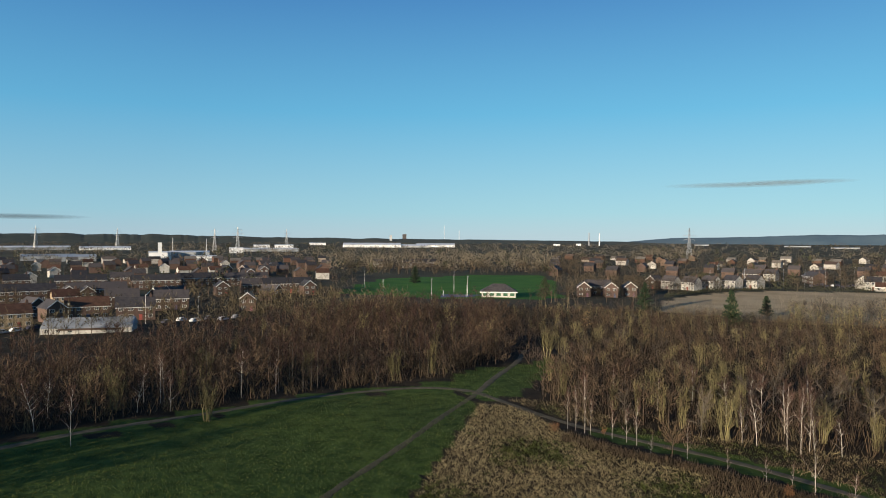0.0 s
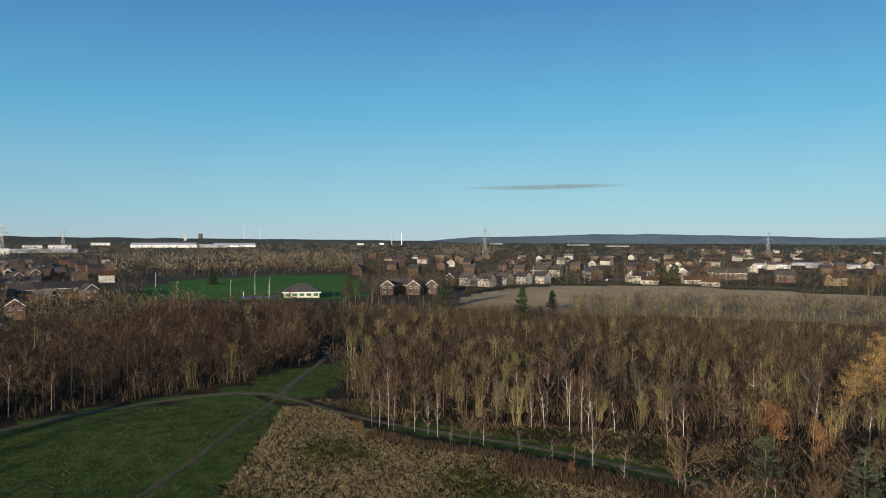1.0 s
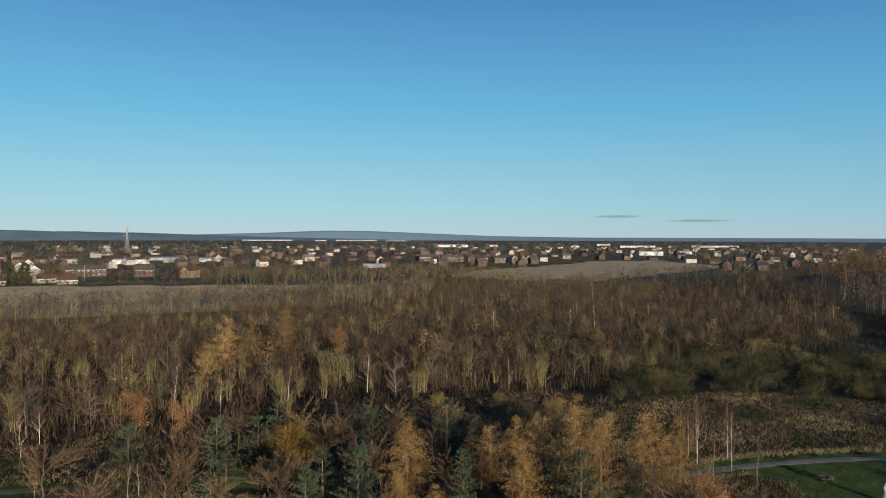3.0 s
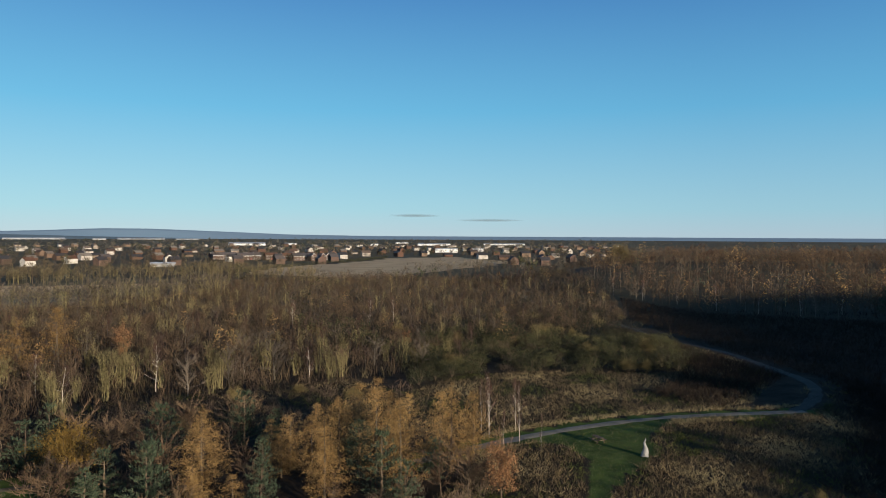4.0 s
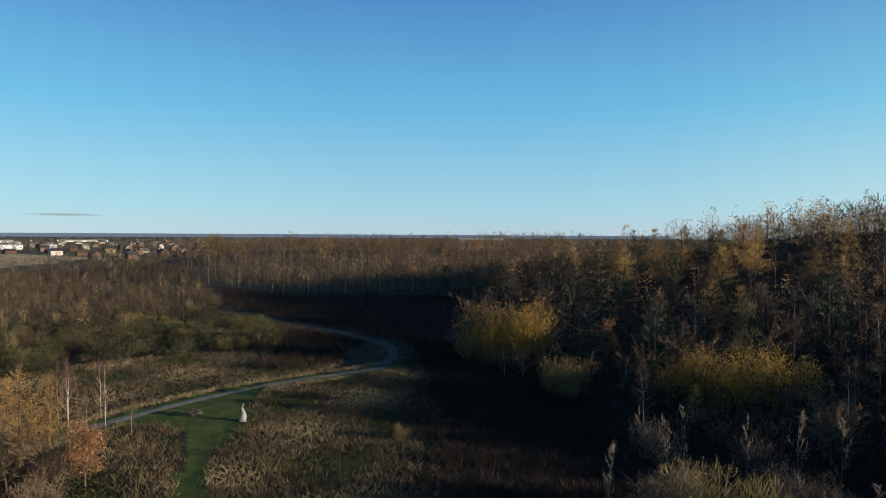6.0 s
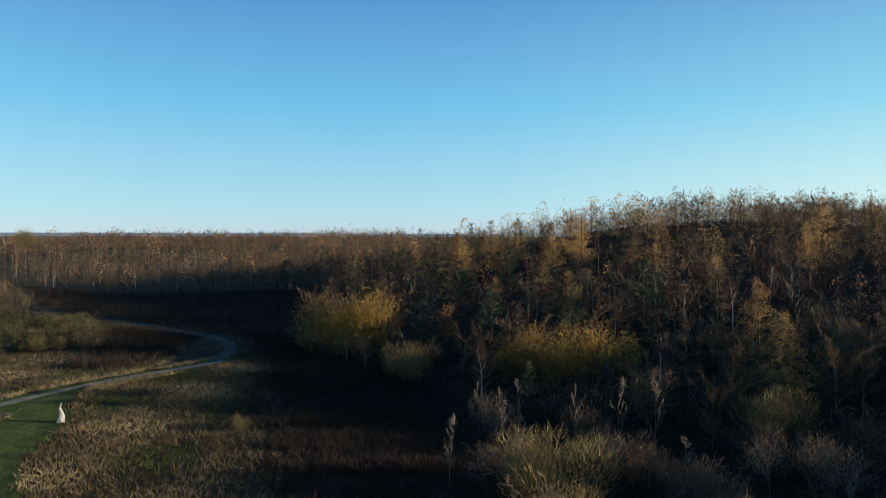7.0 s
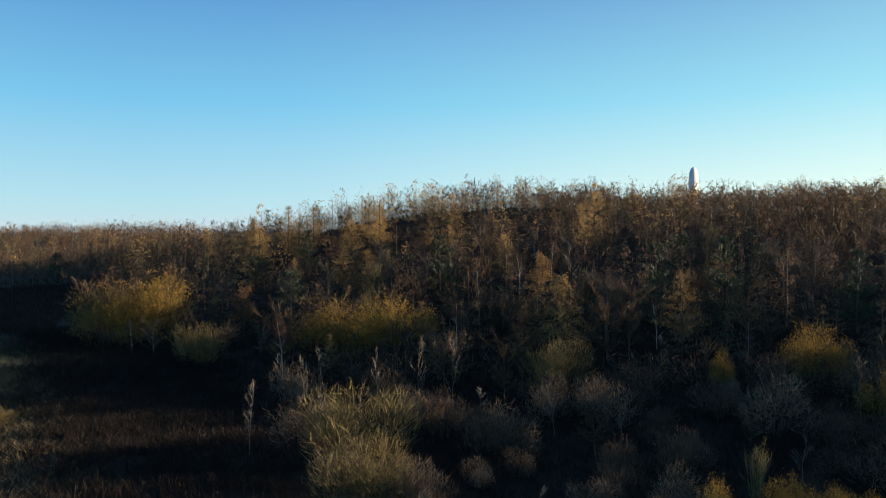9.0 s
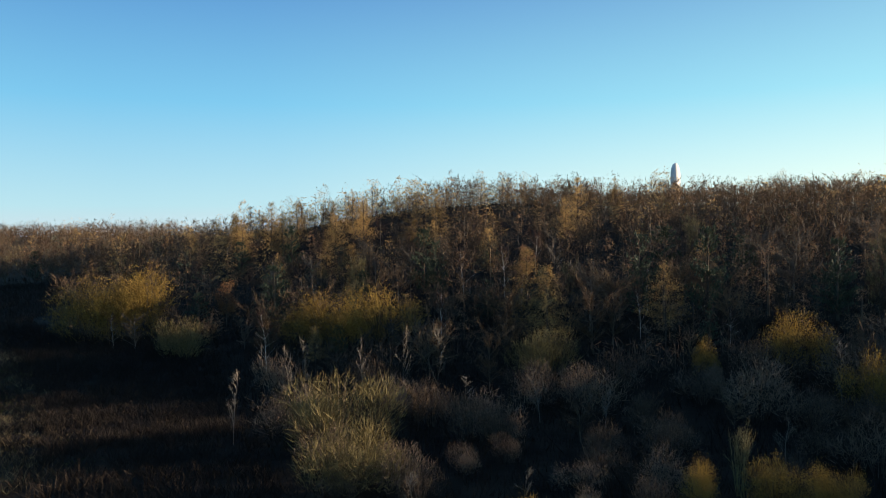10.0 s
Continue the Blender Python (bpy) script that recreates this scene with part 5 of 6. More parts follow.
for row in [
    (-5.7, 2150, 170, 90, 13, SHEET_WHITE), (-0.6, 2250, 120, 90, 10, SHEET_WHITE), (-3.0, 2140, 130, 60, 9, SHEET_GREY), (-14.3, 1900, 40, 30, 13, SHEET_WHITE), (-12.6, 2000, 50, 30, 12, SHEET_WHITE),
    (-16.2, 1350, 24, 20, 15, SHEET_WHITE), (-13.6, 1500, 110, 30, 9, SHEET_GREY), (-21.7, 960, 26, 24, 11, SHEET_WHITE), (-19.6, 980, 48, 26, 11, SHEET_GREY), (-18.6, 930, 30, 20, 6, SHEET_WHITE),
    (-29.8, 1750, 130, 50, 9, SHEET_GREY), (-25.4, 1700, 100, 50, 8, SHEET_WHITE), (-29.0, 1000, 60, 40, 6, SHEET_GREY, SHEET_GREY), (-27.2, 960, 40, 40, 6, SHEET_GREY, SHEET_GREY),
    (9.1, 2800, 26, 20, 14, SHEET_WHITE), (10.8, 2900, 18, 20, 18, SHEET_WHITE), (-10, 2700, 60, 30, 12, SHEET_WHITE),
    (44.3, 830, 44, 22, 4, SHEET_GREY), (46.0, 860, 36, 20, 4, SHEET_GREY, SHEET_GREY), (42.6, 900, 40, 20, 4, SHEET_GREY, SHEET_GREY), (40.6, 800, 34, 18, 5, SHEET_WHITE), (58.8, 660, 20, 20, 3.5, SHEET_GREY),
    (50.4, 4100, 270, 90, 9, SHEET_GREY), (57.3, 4100, 230, 90, 9, SHEET_GREY), (54.5, 3900, 60, 40, 9, SHEET_GREY), (60.5, 3900, 110, 50, 8, SHEET_GREY), (64.9, 1900, 90, 50, 12, SHEET_WHITE), (68.2, 2000, 34, 30, 9, SHEET_WHITE),
    (74.8, 1900, 20, 18, 10, SHEET_WHITE), (79.6, 1950, 90, 40, 9, SHEET_WHITE), (80.6, 1150, 36, 20, 8, SHEET_WHITE), (85.2, 2100, 120, 40, 8, SHEET_WHITE), (77.0, 2300, 40, 30, 10, SHEET_WHITE), (83.0, 1250, 26, 18, 6, SHEET_WHITE),
    (115.3, 720, 46, 30, 18.5, SHEET_GREY), (20.0, 3300, 60, 30, 9, SHEET_GREY), (26.5, 3000, 90, 30, 8, SHEET_GREY), (29.5, 2600, 80, 30, 8, SHEET_GREY)]:
    shed(*row[:4], row[4] * (0.4 if row[1] > 2500 and row[0] > 5 else 0.62 if row[1] > 1300 and row[0] < 30 else 0.42 if row[1] > 1300 else 0.7 if 30 < row[0] < 100 else 0.9 if row[0] < 100 else 1.0), row[5], roof=row[6] if len(row) > 6 else SHEET_GREY if row[1] > 1800 and row[0] > 15 else None)


def stack_tower(az, d, h, r, mat, name, label, square=False):
    x, y = away(az, d)
    ob = thing(name, x, y, lz(x, y), -az, label, "tower")
    s = Shape()
    if square:
        s.box(-r, r, -r, r, -1, h)
    else:
        s.tube([(0, 0, -1), (0, 0, h * 0.5), (0, 0, h)], [r, r * 0.85, r * 0.7], 8)
    link("shaft", s, mat, ob)
    link("rim", Shape().box(-r * 1.1, r * 1.1, -r * 1.1, r * 1.1, h, h + 0.6) if square else Shape().tube([(0, 0, h - 0.8), (0, 0, h + 0.3)], [r * 0.85, r * 0.85], 8), STEEL, ob, "metal rim at the top")


for row in [(-21.7, 940, 22, 2.2, SHEET_WHITE, "block_tower", "plain white industrial tower", True), (-20.8, 1000, 28, 0.5, STEEL, "chimney_stack", "slim grey metal chimney"), (-18.4, 960, 27, 0.6, STEEL, "chimney_stack", "slim grey metal chimney"),
            (11.6, 2900, 52, 2.6, SHEET_GREY, "chimney_stack", "tall pale factory chimney"), (12.4, 2950, 50, 2.2, SHEET_WHITE, "chimney_stack", "tall pale factory chimney"), (-3.1, 3600, 46, 10, ROOF_DARK, "tower_block", "dark distant tower block", True),
            (0.1, 3600, 90, 1.2, SHEET_WHITE, "mast", "thin pale mast on the horizon"), (1.3, 3700, 70, 1.2, SHEET_WHITE, "mast", "thin pale mast on the horizon"), (-4.2, 3500, 40, 6, SHEET_GREY, "water_tower", "grey distant water tower", True)]:
    stack_tower(*row)


def pylon(az, d, h, turn=20):
    """A lattice pylon with four legs, bracing and three pairs of arms."""
    x, y = away(az, d)
    ob = thing("pylon", x, y, lz(x, y), -az + turn, "grey steel lattice electricity pylon", "pylon", "pylons")
    r = 0.16 + d / 9000
    s = Shape()
    for sx in (-1, 1):
        for sy in (-1, 1):
            s.tube([(sx * h * 0.08, sy * h * 0.08, -1), (sx * h * 0.03, sy * h * 0.03, h * 0.55), (sx * 0.4, sy * 0.4, h)], [r, r * 0.8, r * 0.6], 4)
    link("frame", s, STEEL, ob)
    b = Shape()
    zs = [0, 0.13, 0.26, 0.38, 0.48, 0.58, 0.68, 0.8]
    half = lambda z: h * (0.08 - 0.05 * z / 0.55) if z < 0.55 else h * 0.03 * (1 - (z - 0.55) / 0.6)
    for z0, z1 in zip(zs, zs[1:]):
        for sy in (-1, 1):
            for sx in (-1, 1):
                b.tube([(sx * half(z0), sy * half(z0), z0 * h), (-sx * half(z1), sy * half(z1), z1 * h)], [r * 0.5] * 2, 3)
    link("bracing", b, STEEL, ob)
    for z, reach in ((0.62, 0.17), (0.76, 0.2), (0.9, 0.14)):
        a = Shape()
        for sx in (-1, 1):
            a.tube([(0, 0, z * h + 0.8), (sx * reach * h, 0, z * h)], [r * 0.7, r * 0.4], 3).tube([(0, 0, z * h - 0.6), (sx * reach * h, 0, z * h)], [r * 0.5, r * 0.4], 3)
            a.tube([(sx * reach * h, 0, z * h), (sx * reach * h, 0, z * h - 2.2)], [r * 0.6] * 2, 4)
        link("cross_arm", a, STEEL, ob, "steel cross arm with insulators")


for row in [(-12.4, 2100, 52), (-16.1, 1250, 47), (-17.8, 1500, 46), (-24.6, 2000, 50), (-29.8, 1700, 50), (19.1, 1120, 46), (40.3, 1600, 46)]:
    pylon(*row)


# ---- the playing field: pavilion, posts and lamps ----
def pavilion(x, y, turn):
    ob = thing("pavilion", x, y, lz(x, y), turn, "low white sports pavilion with a grey hipped roof", "pavilion")
    w, d, h = 17, 10, 2.8
    link("wall", Shape().box(-w / 2, w / 2, -d / 2, d / 2, -0.5, h), RENDER_WHITE, ob)
    e, k = 0.9, 3.8
    link("roof", Shape().add([(-w / 2 - e, -d / 2 - e, h), (w / 2 + e, -d / 2 - e, h), (w / 2 + e, d / 2 + e, h), (-w / 2 - e, d / 2 + e, h), (-3, 0, h + k), (3, 0, h + k)],
                             [(0, 1, 5, 4), (1, 2, 5), (2, 3, 4, 5), (3, 0, 4), (3, 2, 1, 0)]), ROOF_DARK, ob)
    link("fascia", Shape().box(-w / 2 - e, w / 2 + e, -d / 2 - e - 0.05, -d / 2 - e + 0.02, h - 0.5, h), PVC, ob, "white fascia board")
    for i in range(5):
        cx = -w / 2 + w * (i + 0.5) / 5
        link("shutter", Shape().box(cx - 1.1, cx + 1.1, -d / 2 - 0.06, -d / 2 + 0.02, 0.7, 2.1), SHEET_GREEN, ob, "green roller shutter")


SHEET_GREEN = material("green_paint", [(0.022, 0.068, 0.038), (0.038, 0.105, 0.06)], 0.6, 0.6)
COURT = material("court_blue", [(0.038, 0.06, 0.12), (0.06, 0.09, 0.165)], 0.3, 0.8)
pavilion(*away(4.5, 362), -4.5)


def lamp_post(x, y, h, arm=0.0, turn=0.0):
    ob = thing("lamp_post", x, y, lz(x, y), turn, "grey steel lamp post", "lamp post", "lamp posts")
    link("pole", Shape().tube([(0, 0, -0.3), (0, 0, h * 0.5), (0, 0, h)], [0.07, 0.06, 0.045], 6), STEEL, ob)
    link("lamp_head", Shape().box(-0.15, 0.55 + arm, -0.16, 0.16, h - 0.02, h + 0.14), SHEET_GREY, ob, "grey lamp head")


for az, d, h in [(-0.9, 340, 10), (0.9, 372, 12), (2.0, 362, 10), (-6.3, 420, 10), (-4.8, 350, 9), (1.9, 355, 6), (23.0, 500, 11), (25.6, 470, 12), (27.0, 480, 12), (29.2, 500, 12), (28.3, 520, 12), (30.1, 520, 12), (33.5, 520, 10), (20.6, 480, 10), (37.5, 500, 10), (-19.0, 262, 9), (-22.7, 265, 10), (-27.8, 250, 9)]:
    lamp_post(*away(az, d), h)
x, y = away(1.6, 366)
court = thing("games_court", x, y, lz(x, y), -2, "blue hard games court with goal frames", "court")
link("surface", Shape().box(-11, 11, -7, 7, -0.3, 0.08), COURT, court)
for sx in (-10, 10):
    link("goal_frame", Shape().tube([(sx, -2, 0), (sx, -2, 2.6), (sx, 2, 2.6), (sx, 2, 0)], [0.08] * 4, 4), PVC, court, "white goal frame")


# ---- workshop by the near houses ----
def workshop():
    x, y = away(-26.4, 250)
    ob = thing("workshop", x, y, lz(x, y), 14, "low white workshop with a long corrugated roof", "workshop")
    link("wall", Shape().box(-13, 13, -5, 5, -0.5, 1.9).add([(-13, -5, 1.9), (-13, 5, 1.9), (-13, 0, 4.3), (-12.8, -5, 1.9), (-12.8, 5, 1.9), (-12.8, 0, 4.3)], [(2, 1, 0), (3, 4, 5), (0, 3, 5, 2), (1, 2, 5, 4)]), RENDER_WHITE, ob)
    link("roof", Shape().add([(-12.7, -5.6, 1.8), (13.3, -5.6, 1.8), (13.3, 5.6, 1.8), (-12.7, 5.6, 1.8), (-12.7, 0, 4.6), (13.3, 0, 4.6)], [(0, 1, 5, 4), (2, 3, 4, 5), (1, 2, 5), (3, 0, 4), (3, 2, 1, 0)]), SHEET_GREY, ob, "grey corrugated roof")
    link("stripe", Shape().box(-8, 10, -5.12, -4.95, 1.1, 1.7), BRICK_RED, ob, "red fascia stripe")
    for i in range(3):
        window(ob, -13 + 3.2 * (i + 0.6), -5, 0.5, 1.4, 1.1)


workshop()


# ---- cars ----
def car(name, x, y, turn, paint):
    ob = thing(name, x, y, lz(x, y) + 0.02, turn, "small parked car with dark windows", "car", "parked cars")
    prof = [(-2.1, 0.3), (2.1, 0.3), (2.1, 0.75), (1.2, 0.9), (0.6, 1.4), (-1.2, 1.42), (-1.9, 0.95), (-2.1, 0.85)]
    n = len(prof)
    v = [(a, -0.85, b) for a, b in prof] + [(a, 0.85, b) for a, b in prof]
    link("body", Shape().add(v, [tuple(range(n))[::-1], tuple(range(n, 2 * n))] + [(i, (i + 1) % n, n + (i + 1) % n, n + i) for i in range(n)]), paint, ob)
    link("windows", Shape().box(-1.25, 0.75, -0.87, 0.87, 0.95, 1.3), PANE, ob, "dark car windows")
    for sx in (-1.3, 1.3):
        for sy in (-0.8, 0.8):
            link("wheel", Shape().tube([(sx, sy - 0.1, 0.32), (sx, sy + 0.1, 0.32)], [0.32, 0.32], 8), ROOF_DARK, ob, "black tyre")


CAR_PAINT = material("car_paint", [(0.03, 0.03, 0.05), (0.25, 0.25, 0.27), (0.6, 0.6, 0.6)], 0.02, 0.3, by_object=1.2)
for i in range(26):
    if i < 6:
        x, y = away(-31.9 + 0.95 * i, 254 + 4 * (i % 3))
    elif i < 20:
        x, y = away(27.4 + 0.33 * (i - 6), 505 + 9 * (i % 3))
    else:
        x, y = away(-21.2 + 1.0 * (i - 20), 264 + 5 * (i % 2))
    car("car", x, y, 70 + 8 * math.sin(i * 3.1), CAR_PAINT)


# ---- statues ----
def lathe(profile, squash=1.0, turns=14, bend=None):
    s = Shape()
    pts = []
    for i, (r, z) in enumerate(profile):
        cx, cy = bend(z) if bend else (0.0, 0.0)
        pts += [(cx + r * math.cos(k * 2 * math.pi / turns), cy + squash * r * math.sin(k * 2 * math.pi / turns), z) for k in range(turns)]
    n = len(profile)
    s.add(pts, [(i * turns + k, i * turns + (k + 1) % turns, (i + 1) * turns + (k + 1) % turns, (i + 1) * turns + k) for i in range(n - 1) for k in range(turns)] + [tuple(range((n - 1) * turns, n * turns)), tuple(range(turns))[::-1]])
    return s


hx, hy = 91.2, -11.0
form = lathe([(0.40, -0.1), (0.44, 0.1), (0.45, 0.35), (0.40, 0.65), (0.30, 0.95), (0.24, 1.2), (0.20, 1.38), (0.15, 1.5)], 0.78, bend=lambda z: (0.14 * math.sin(z * 2.1 - 0.3), 0.0))
head = lathe([(0.04, 1.38), (0.15, 1.44), (0.19, 1.56), (0.17, 1.68), (0.10, 1.78), (0.03, 1.82)], 0.8, bend=lambda z: (0.02 - 0.10 * (z - 1.4), 0.0))
form.add(np.concatenate(head.v), head.f)
for side in (-0.07, 0.07):
    ear = lathe([(0.03, 1.7), (0.07, 1.85), (0.075, 2.02), (0.05, 2.2), (0.01, 2.3)], 0.6, 8, bend=lambda z, q=side: (0.02 + 0.30 * (z - 1.7) ** 1.5, q * (1 + 0.5 * (z - 1.7))))
    form.add(np.concatenate(ear.v), ear.f)
for side in (-1, 1):
    form.tube([(0.10, 0.16 * side, 1.12), (0.30, 0.17 * side, 0.95), (0.34, 0.15 * side, 0.75)], [0.09, 0.07, 0.05], 8)
    form.tube([(0.05, 0.26 * side, 0.30), (0.35, 0.27 * side, 0.08), (0.52, 0.27 * side, 0.04)], [0.20, 0.11, 0.06], 8)
hare = link("hare_statue", form, STATUE_STONE)
hare.matrix_basis = pose(hx, hy, lz(hx, hy), 0, 0, -96)
tagged(hare, "white stone animal statue standing on the lawn", "statue")
OAK_PLANK = material("weathered_planks", [(0.05, 0.038, 0.026), (0.10, 0.078, 0.055)], 3.0, 0.85, 0.2, fine=0.4)


def picnic_table(x, y, turn):
    """A timber table with two fixed benches on A-frames."""
    ob = thing("picnic_table", x, y, lz(x, y), turn, "weathered brown timber picnic table on the lawn", "table")
    for k in range(5):
        link("tabletop_plank", Shape().box(-0.9, 0.9, -0.36 + 0.15 * k, -0.23 + 0.15 * k, 0.72, 0.76), OAK_PLANK, ob)
    for side in (-1, 1):
        for k in (0, 1):
            y0 = side * 0.72 + (0.14 * k - 0.13)
            link("bench_plank", Shape().box(-0.9, 0.9, y0, y0 + 0.12, 0.42, 0.46), OAK_PLANK, ob)
        link("cross_beam", Shape().box(side * 0.62 - 0.04, side * 0.62 + 0.04, -0.86, 0.86, 0.34, 0.42), OAK_PLANK, ob)
        for lean in (-1, 1):
            link("leg", Shape().tube([(side * 0.62, lean * 0.66, -0.05), (side * 0.62, lean * 0.26, 0.72)], [0.055, 0.055], 4), OAK_PLANK, ob)


picnic_table(96.6, -5.5, 35)
mx, my = away(160.6, 318)
head = link("hill_monument", lathe([(2.3, -0.5), (2.35, 3), (2.5, 7), (2.75, 11), (2.8, 14), (2.65, 16.5), (2.3, 18.3), (1.7, 19.6), (1.0, 20.3), (0.2, 20.6)], 0.6, 20), DOLOMITE)
head.matrix_basis = pose(mx, my, lz(mx, my) - 2.6, 0, 0, -100)
tagged(head, "tall smooth white stone monument on the hilltop", "monument")


# ---- far trees, hedges and hills ----
def far_trees(name, xy, h, mat, label, pieces=26, wide=0.42):
    """Rounded far trees: each a loose ball of upright leaf-like pieces over a short trunk."""
    k = len(xy)
    n = k * pieces
    g = np.random.default_rng(k)
    hh = np.repeat(h * g.uniform(0.7, 1.25, k), pieces)
    xy = np.asarray(xy, float)
    c = np.repeat(np.column_stack([xy, land(xy[:, 0], xy[:, 1])]), pieces, 0)
    d = unit(g.normal(size=(n, 3))) * (g.random(n) ** 0.4)[:, None]
    p = c + np.column_stack([d[:, 0] * hh * wide, d[:, 1] * hh * wide, hh * (0.5 + 0.42 * d[:, 2])])
    way = unit(d + g.normal(size=(n, 3)) * 0.5 + [0, 0, 0.5]) * (hh * g.uniform(0.10, 0.22, n))[:, None]
    side = unit(np.cross(way, g.normal(size=(n, 3)))) * (hh * 0.05)[:, None]
    v = np.stack([p - way * 0.5 - side, p - way * 0.5 + side, p + way], 1).reshape(-1, 3)
    me = bpy.data.meshes.new(name)
    me.vertices.add(3 * n), me.loops.add(3 * n), me.polygons.add(n)
    me.vertices.foreach_set("co", v.ravel())
    me.loops.foreach_set("vertex_index", np.arange(3 * n))
    me.polygons.foreach_set("loop_start", np.arange(n) * 3)
    me.materials.append(mat)
    me.update()
    return tagged(new(name, me), label, "trees", kind="stuff")


FAR_BROWN = material("far_brown_trees", [(0.022, 0.018, 0.013), (0.053, 0.04, 0.026), (0.075, 0.06, 0.034)], 0.012, 0.9, by_piece=0.2)
FAR_OLIVE = material("far_olive_trees", [(0.045, 0.036, 0.021), (0.112, 0.09, 0.049)], 0.02, 0.9, by_piece=0.4)
# FAR_HAZY is the far brown made paler and greyer, haze put into colour
FAR_HAZY = material("haze_tinted_woods", [(0.061, 0.053, 0.044), (0.086, 0.074, 0.055), (0.108, 0.093, 0.067)], 0.008, 0.9, by_piece=0.1)
FAR_DARK = material("far_dark_trees", [(0.019, 0.022, 0.013), (0.045, 0.045, 0.022)], 0.012, 0.9, by_piece=0.35)
FAR_RUSSET = material("far_russet_trees", [(0.053, 0.032, 0.017), (0.112, 0.068, 0.034)], 0.02, 0.9, by_piece=0.35)


def sector(n, a0, a1, d0, d1, seed, avoid=True):
    g = np.random.default_rng(seed)
    az, d = np.radians(g.uniform(a0, a1, n)), d0 * (d1 / d0) ** g.random(n)
    x, y = d * np.sin(az), d * np.cos(az)
    ok = ~(inside(PITCH, x, y) | inside(FIELD, x, y) | inside(FIELD_EAST, x, y))
    return np.stack([x[ok], y[ok]], -1)


def far_rows(xy, h0, h1, wide=1.0, seed=5):
    g = np.random.default_rng(seed)
    return [(x, y, g.uniform(h0, h1), wide * g.uniform(0.85, 1.2)) for x, y in xy]


wood_stuff("town_trees", "bare", far_rows(np.concatenate([sector(520, -35, -7, 300, 1000, 51), sector(1300, 8, 37, 425, 1200, 52), sector(70, 15, 27, 418, 440, 74), sector(2600, 30, 96, 470, 1500, 53), sector(120, 26, 52, 440, 540, 75)]), 6, 11, 1.2), BARK, FAR_BROWN, "bare brown trees among the houses")
wood_stuff("estate_trees", "bare", far_rows(np.concatenate([sector(130, -17, -3, 232, 330, 71), sector(30, -34, -17, 225, 250, 72), sector(40, -34, -17, 290, 400, 73)]), 8, 12.5, 1.1), BARK, FAR_OLIVE, "bare trees around the brick houses")
wood_stuff("poplar_row", "grey", [(*away(61.5 + 0.32 * k, 470 + 6 * (k % 3)), 13 + 2 * math.sin(k * 2.1), 0.45) for k in range(20)], BARK_GREY, FAR_OLIVE, "row of bare poplars beyond the field")
wood_stuff("field_edge_trees", "oak", far_rows(sector(45, -6, 7, 575, 660, 59), 10, 14, 1.1), BARK, FAR_RUSSET, "russet trees along the playing field")
wood_stuff("field_edge_woods", "bare", far_rows(np.concatenate([sector(260, -8, 11, 575, 760, 60), sector(60, 7, 17, 320, 420, 67), sector(60, 10, 19, 400, 470, 68)]), 7, 12, 1.2), BARK, FAR_BROWN, "bare trees along the field edges")
wood_stuff("field_edge_willows", "willow", far_rows(sector(420, 45, 70, 400, 540, 61), 7, 12, 1.2), BARK_OLIVE, FAR_OLIVE, "olive bare willows beyond the straw field")
far_trees("distant_woods", np.concatenate([sector(2200, -36, 20, 900, 4700, 54), sector(1900, 15, 95, 1100, 4800, 55), sector(500, -9, 9, 600, 1100, 56), sector(300, 80, 130, 500, 3000, 65)]), 11, FAR_HAZY, "distant winter woods, their brown lightened for haze", 15, 0.6)
far_trees("distant_evergreens", np.concatenate([sector(700, -36, 95, 1000, 4700, 57), sector(120, -35, 95, 420, 1000, 58)]), 10, FAR_DARK, "distant dark evergreen trees", 30, 0.42)
wood_stuff("ridge_woods", "bare", far_rows(sector(500, 93.5, 123, 380, 455, 66), 7.5, 10.5, 1.1), BARK, TWIG_BROWN, "bare brown wood along the low ridge")
hedge = []
for line in (FIELD[1:6], FIELD_EAST[1:5]):
    for (x0, y0), (x1, y1) in zip(line, line[1:]):
        k = int(math.hypot(x1 - x0, y1 - y0) / 2.2)
        hedge += [(x0 + (x1 - x0) * i / k, y0 + (y1 - y0) * i / k + 4) for i in range(k)]
far_trees("field_hedge", hedge, 3.2, FAR_DARK, "dark hedge along the straw field", 40, 0.7)


def hills(name, d, profile, mat, label, rough):
    """A far ridge: elevation angles along bearings, with depth behind the crest."""
    az = np.arange(profile[0][0], profile[-1][0], 0.25)
    el = np.interp(az, [p[0] for p in profile], [p[1] for p in profile])
    g = np.random.default_rng(int(d))
    j = np.convolve(g.normal(size=len(az) + 4), np.ones(5) / 5, "valid") * rough
    top = 30 + d * np.tan(np.radians(el + j * np.clip(el + 0.3, 0, 1)))
    a = np.radians(az)
    rows = []
    for k, f in ((-260, -0.05), (-150, 0.45), (-60, 0.85), (0, 1.0), (90, 0.6)):
        r = d + k
        rows.append(np.column_stack([r * np.sin(a), r * np.cos(a), -4 + (top + 4) * f]))
    n = len(az)
    s = Shape().add(np.concatenate(rows), [(i * n + q, i * n + q + 1, (i + 1) * n + q + 1, (i + 1) * n + q) for i in range(4) for q in range(n - 1)])
    return tagged(link(name, s, mat), label, "hills", kind="structure")


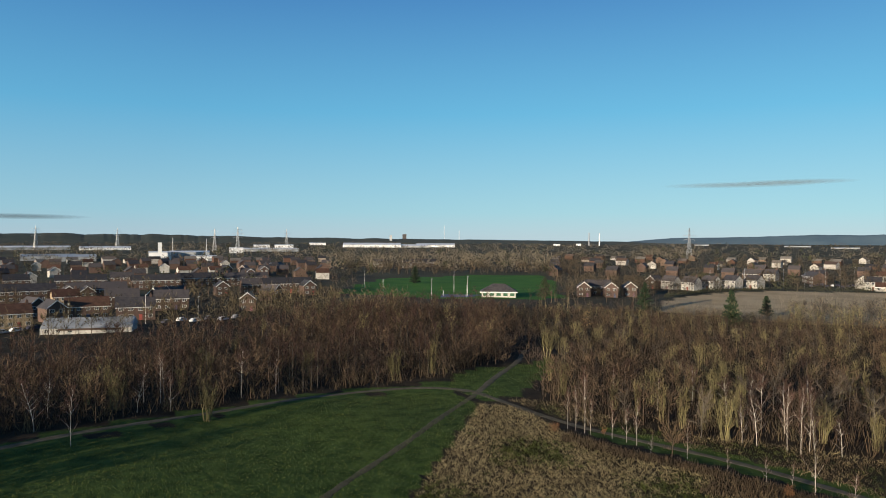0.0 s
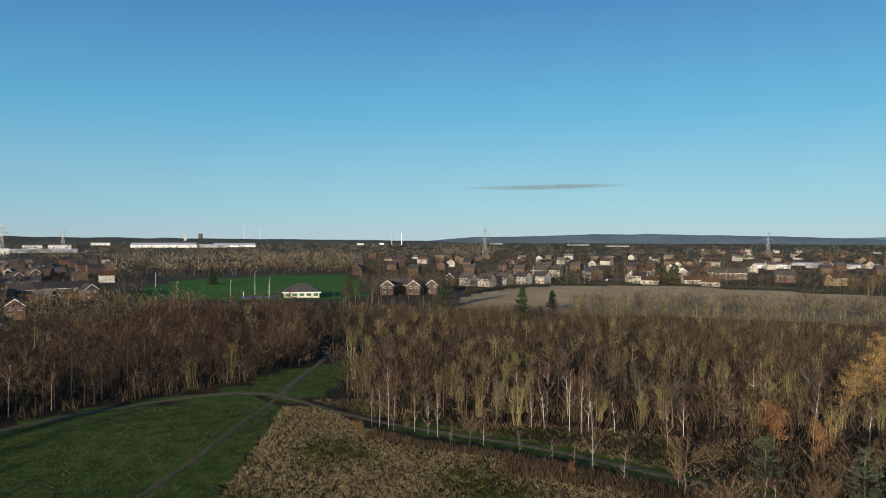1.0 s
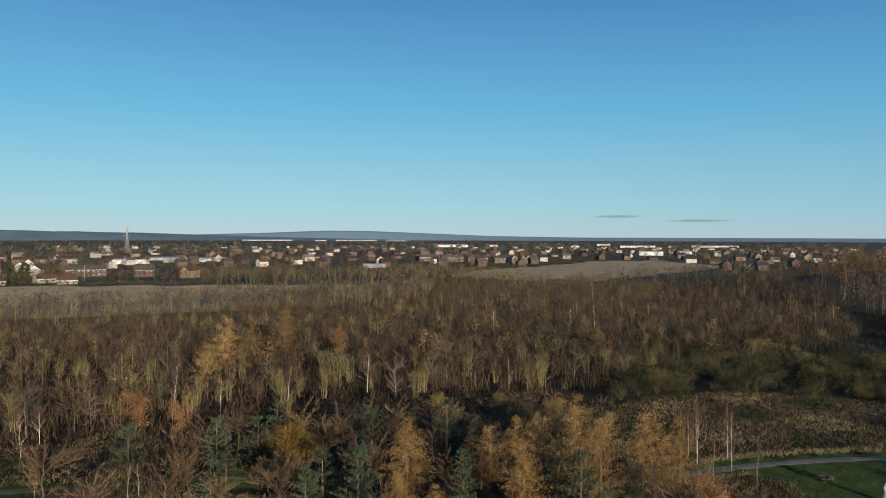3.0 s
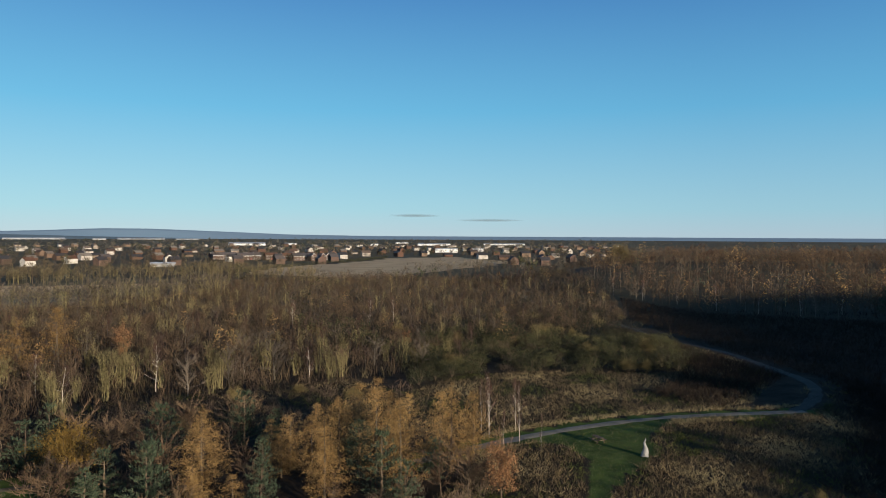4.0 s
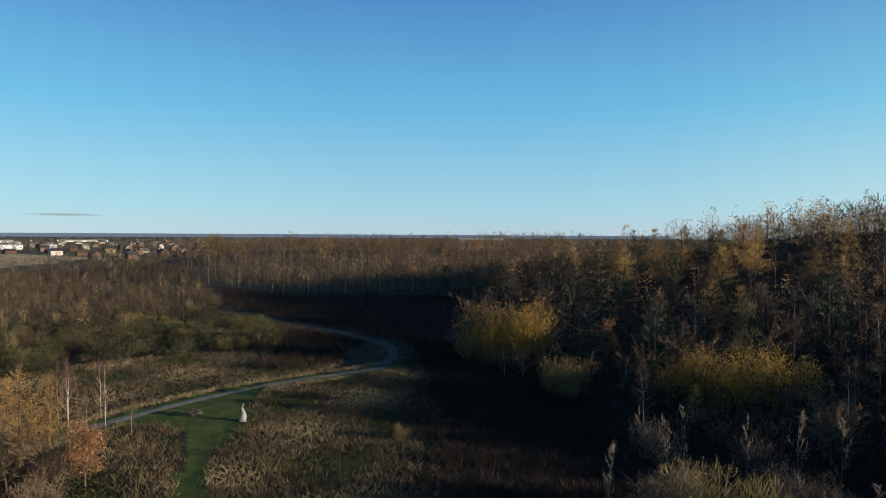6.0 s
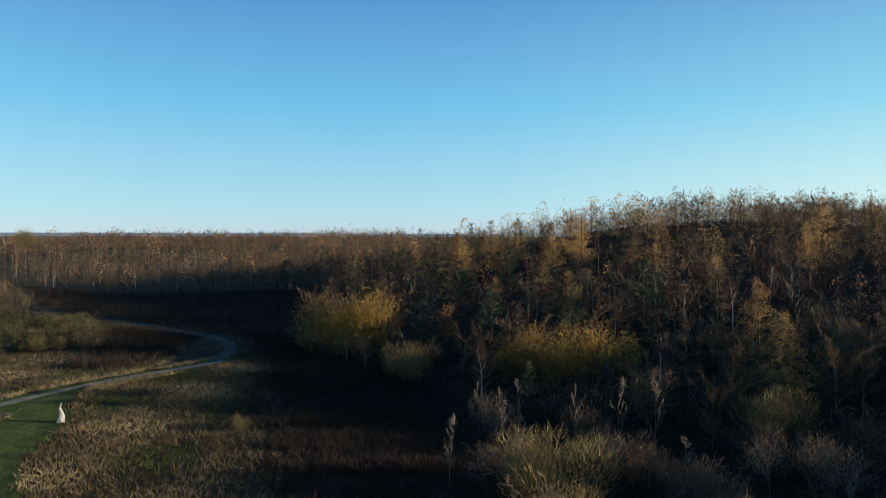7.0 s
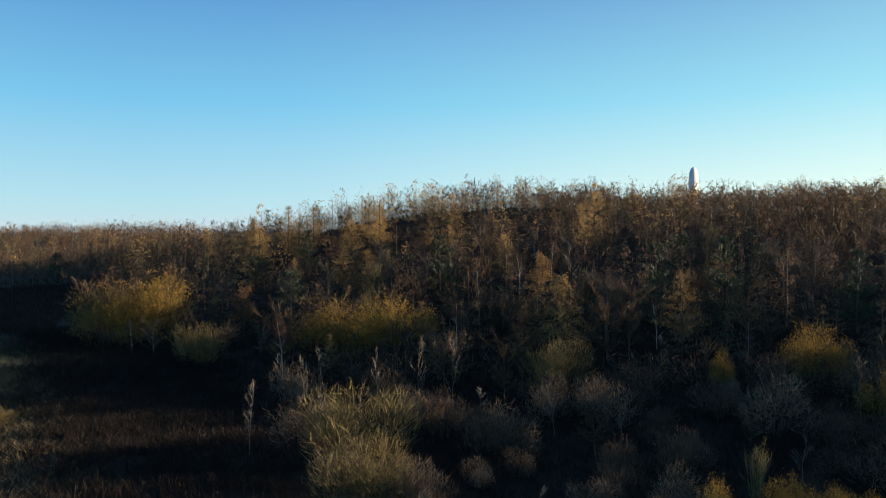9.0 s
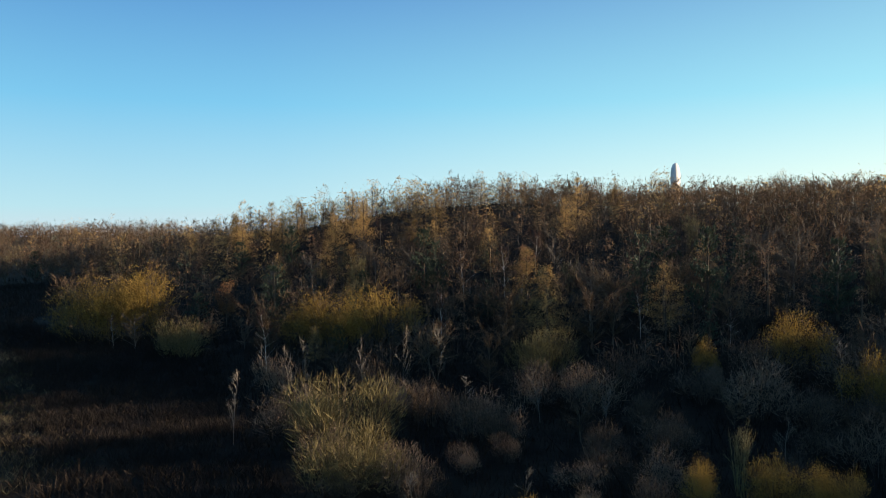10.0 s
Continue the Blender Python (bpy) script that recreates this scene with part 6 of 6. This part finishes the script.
# HILL_BLUE and HILL_PALE carry the blue haze of distance in their base colours
HILL_BLUE = material("haze_tinted_hill", [(0.06, 0.10, 0.135), (0.09, 0.135, 0.165)], 0.006, 1.0)
HILL_PALE = material("haze_tinted_moor", [(0.12, 0.195, 0.27), (0.143, 0.217, 0.292)], 0.002, 1.0)
HILL_WOOD = material("far_wooded_ridge", [(0.026, 0.038, 0.034), (0.053, 0.056, 0.045)], 0.01, 1.0)
hills("backdrop_hills", 4500, [(14, -0.3), (18, 0.05), (22, 0.12), (25, 0.2), (27.5, 0.34), (30, 0.3), (33, 0.32), (38, 0.22), (43, 0.12), (48, -0.05), (54, -0.2), (60, -0.3)], HILL_BLUE, "wooded hills on the horizon, tinted blue for haze", 0.05)
hills("backdrop_moor", 4800, [(38, -0.25), (45, 0.05), (50, 0.2), (55, 0.4), (58, 0.38), (63, 0.2), (68, 0.0), (75, -0.1), (130, -0.12)], HILL_PALE, "far moorland, tinted pale blue for haze", 0.01)
hills("backdrop_ridge", 3600, [(-40, 0.12), (-30, 0.2), (-24, 0.17), (-18, 0.08), (-12, -0.04), (-6, -0.1), (4, -0.16), (14, -0.25), (18, -0.4)], HILL_WOOD, "dark wooded ridge on the horizon", 0.16)


# ---- thin clouds ----
def cloud_material():
    m = bpy.data.materials.new("thin_cloud")
    m.use_nodes = True
    n, l = m.node_tree.nodes, m.node_tree.links
    b = n["Principled BSDF"]
    b.inputs["Base Color"].default_value, b.inputs["Roughness"].default_value = (0.085, 0.125, 0.16, 1), 1.0
    co, noi, grad, mul = n.new("ShaderNodeTexCoord"), n.new("ShaderNodeTexNoise"), n.new("ShaderNodeTexGradient"), n.new("ShaderNodeMath")
    mp = n.new("ShaderNodeMapping")
    mp.inputs["Scale"].default_value = (2.5, 2.5, 5)
    grad.gradient_type = "SPHERICAL"
    l.new(co.outputs["Object"], mp.inputs[0]), l.new(mp.outputs[0], noi.inputs[0]), l.new(co.outputs["Object"], grad.inputs[0])
    noi.inputs["Detail"].default_value = 6
    mul.operation = "MULTIPLY"
    l.new(noi.outputs["Fac"], mul.inputs[0]), l.new(grad.outputs["Fac"], mul.inputs[1])
    mr = n.new("ShaderNodeMapRange")
    mr.inputs[1].default_value, mr.inputs[2].default_value, mr.inputs[4].default_value = 0.02, 0.4, 0.42
    l.new(mul.outputs[0], mr.inputs[0]), l.new(mr.outputs[0], b.inputs["Alpha"])
    return m


CLOUD = cloud_material()


def cloud(az, el, long, tall):
    """A thin lens of cloud far off; sizes in degrees."""
    d = 4300
    x, y = away(az, d)
    s = Shape()
    th = np.arange(40) * 2 * math.pi / 40
    wob = 1 + 0.12 * RNG.normal(size=40)
    rim = np.column_stack([np.cos(th), np.zeros(40), np.sin(th) * wob])
    s.add(np.concatenate([[(0, -0.06, 0)], rim, [(0, 0.06, 0)]]), [(0, 1 + i, 1 + (i + 1) % 40) for i in range(40)] + [(41, 1 + (i + 1) % 40, 1 + i) for i in range(40)])
    ob = link("cloud", s, CLOUD)
    k = d * math.pi / 180
    ob.matrix_basis = pose(x, y, 30 + k * el, 0, 0, -az) @ Matrix.Diagonal((long * k / 2, 60, tall * k / 2, 1))
    tagged(ob, "thin grey-blue streak of cloud", "cloud", "thin clouds", "backdrop")
    ob.visible_shadow = False


for row in [(22.6, 4.02, 12, 0.5), (26.2, 4.14, 9, 0.45), (78, 1.55, 4.6, 0.3), (-31, 1.35, 10, 0.45), (84, 1.2, 6, 0.25)]:
    cloud(*row)
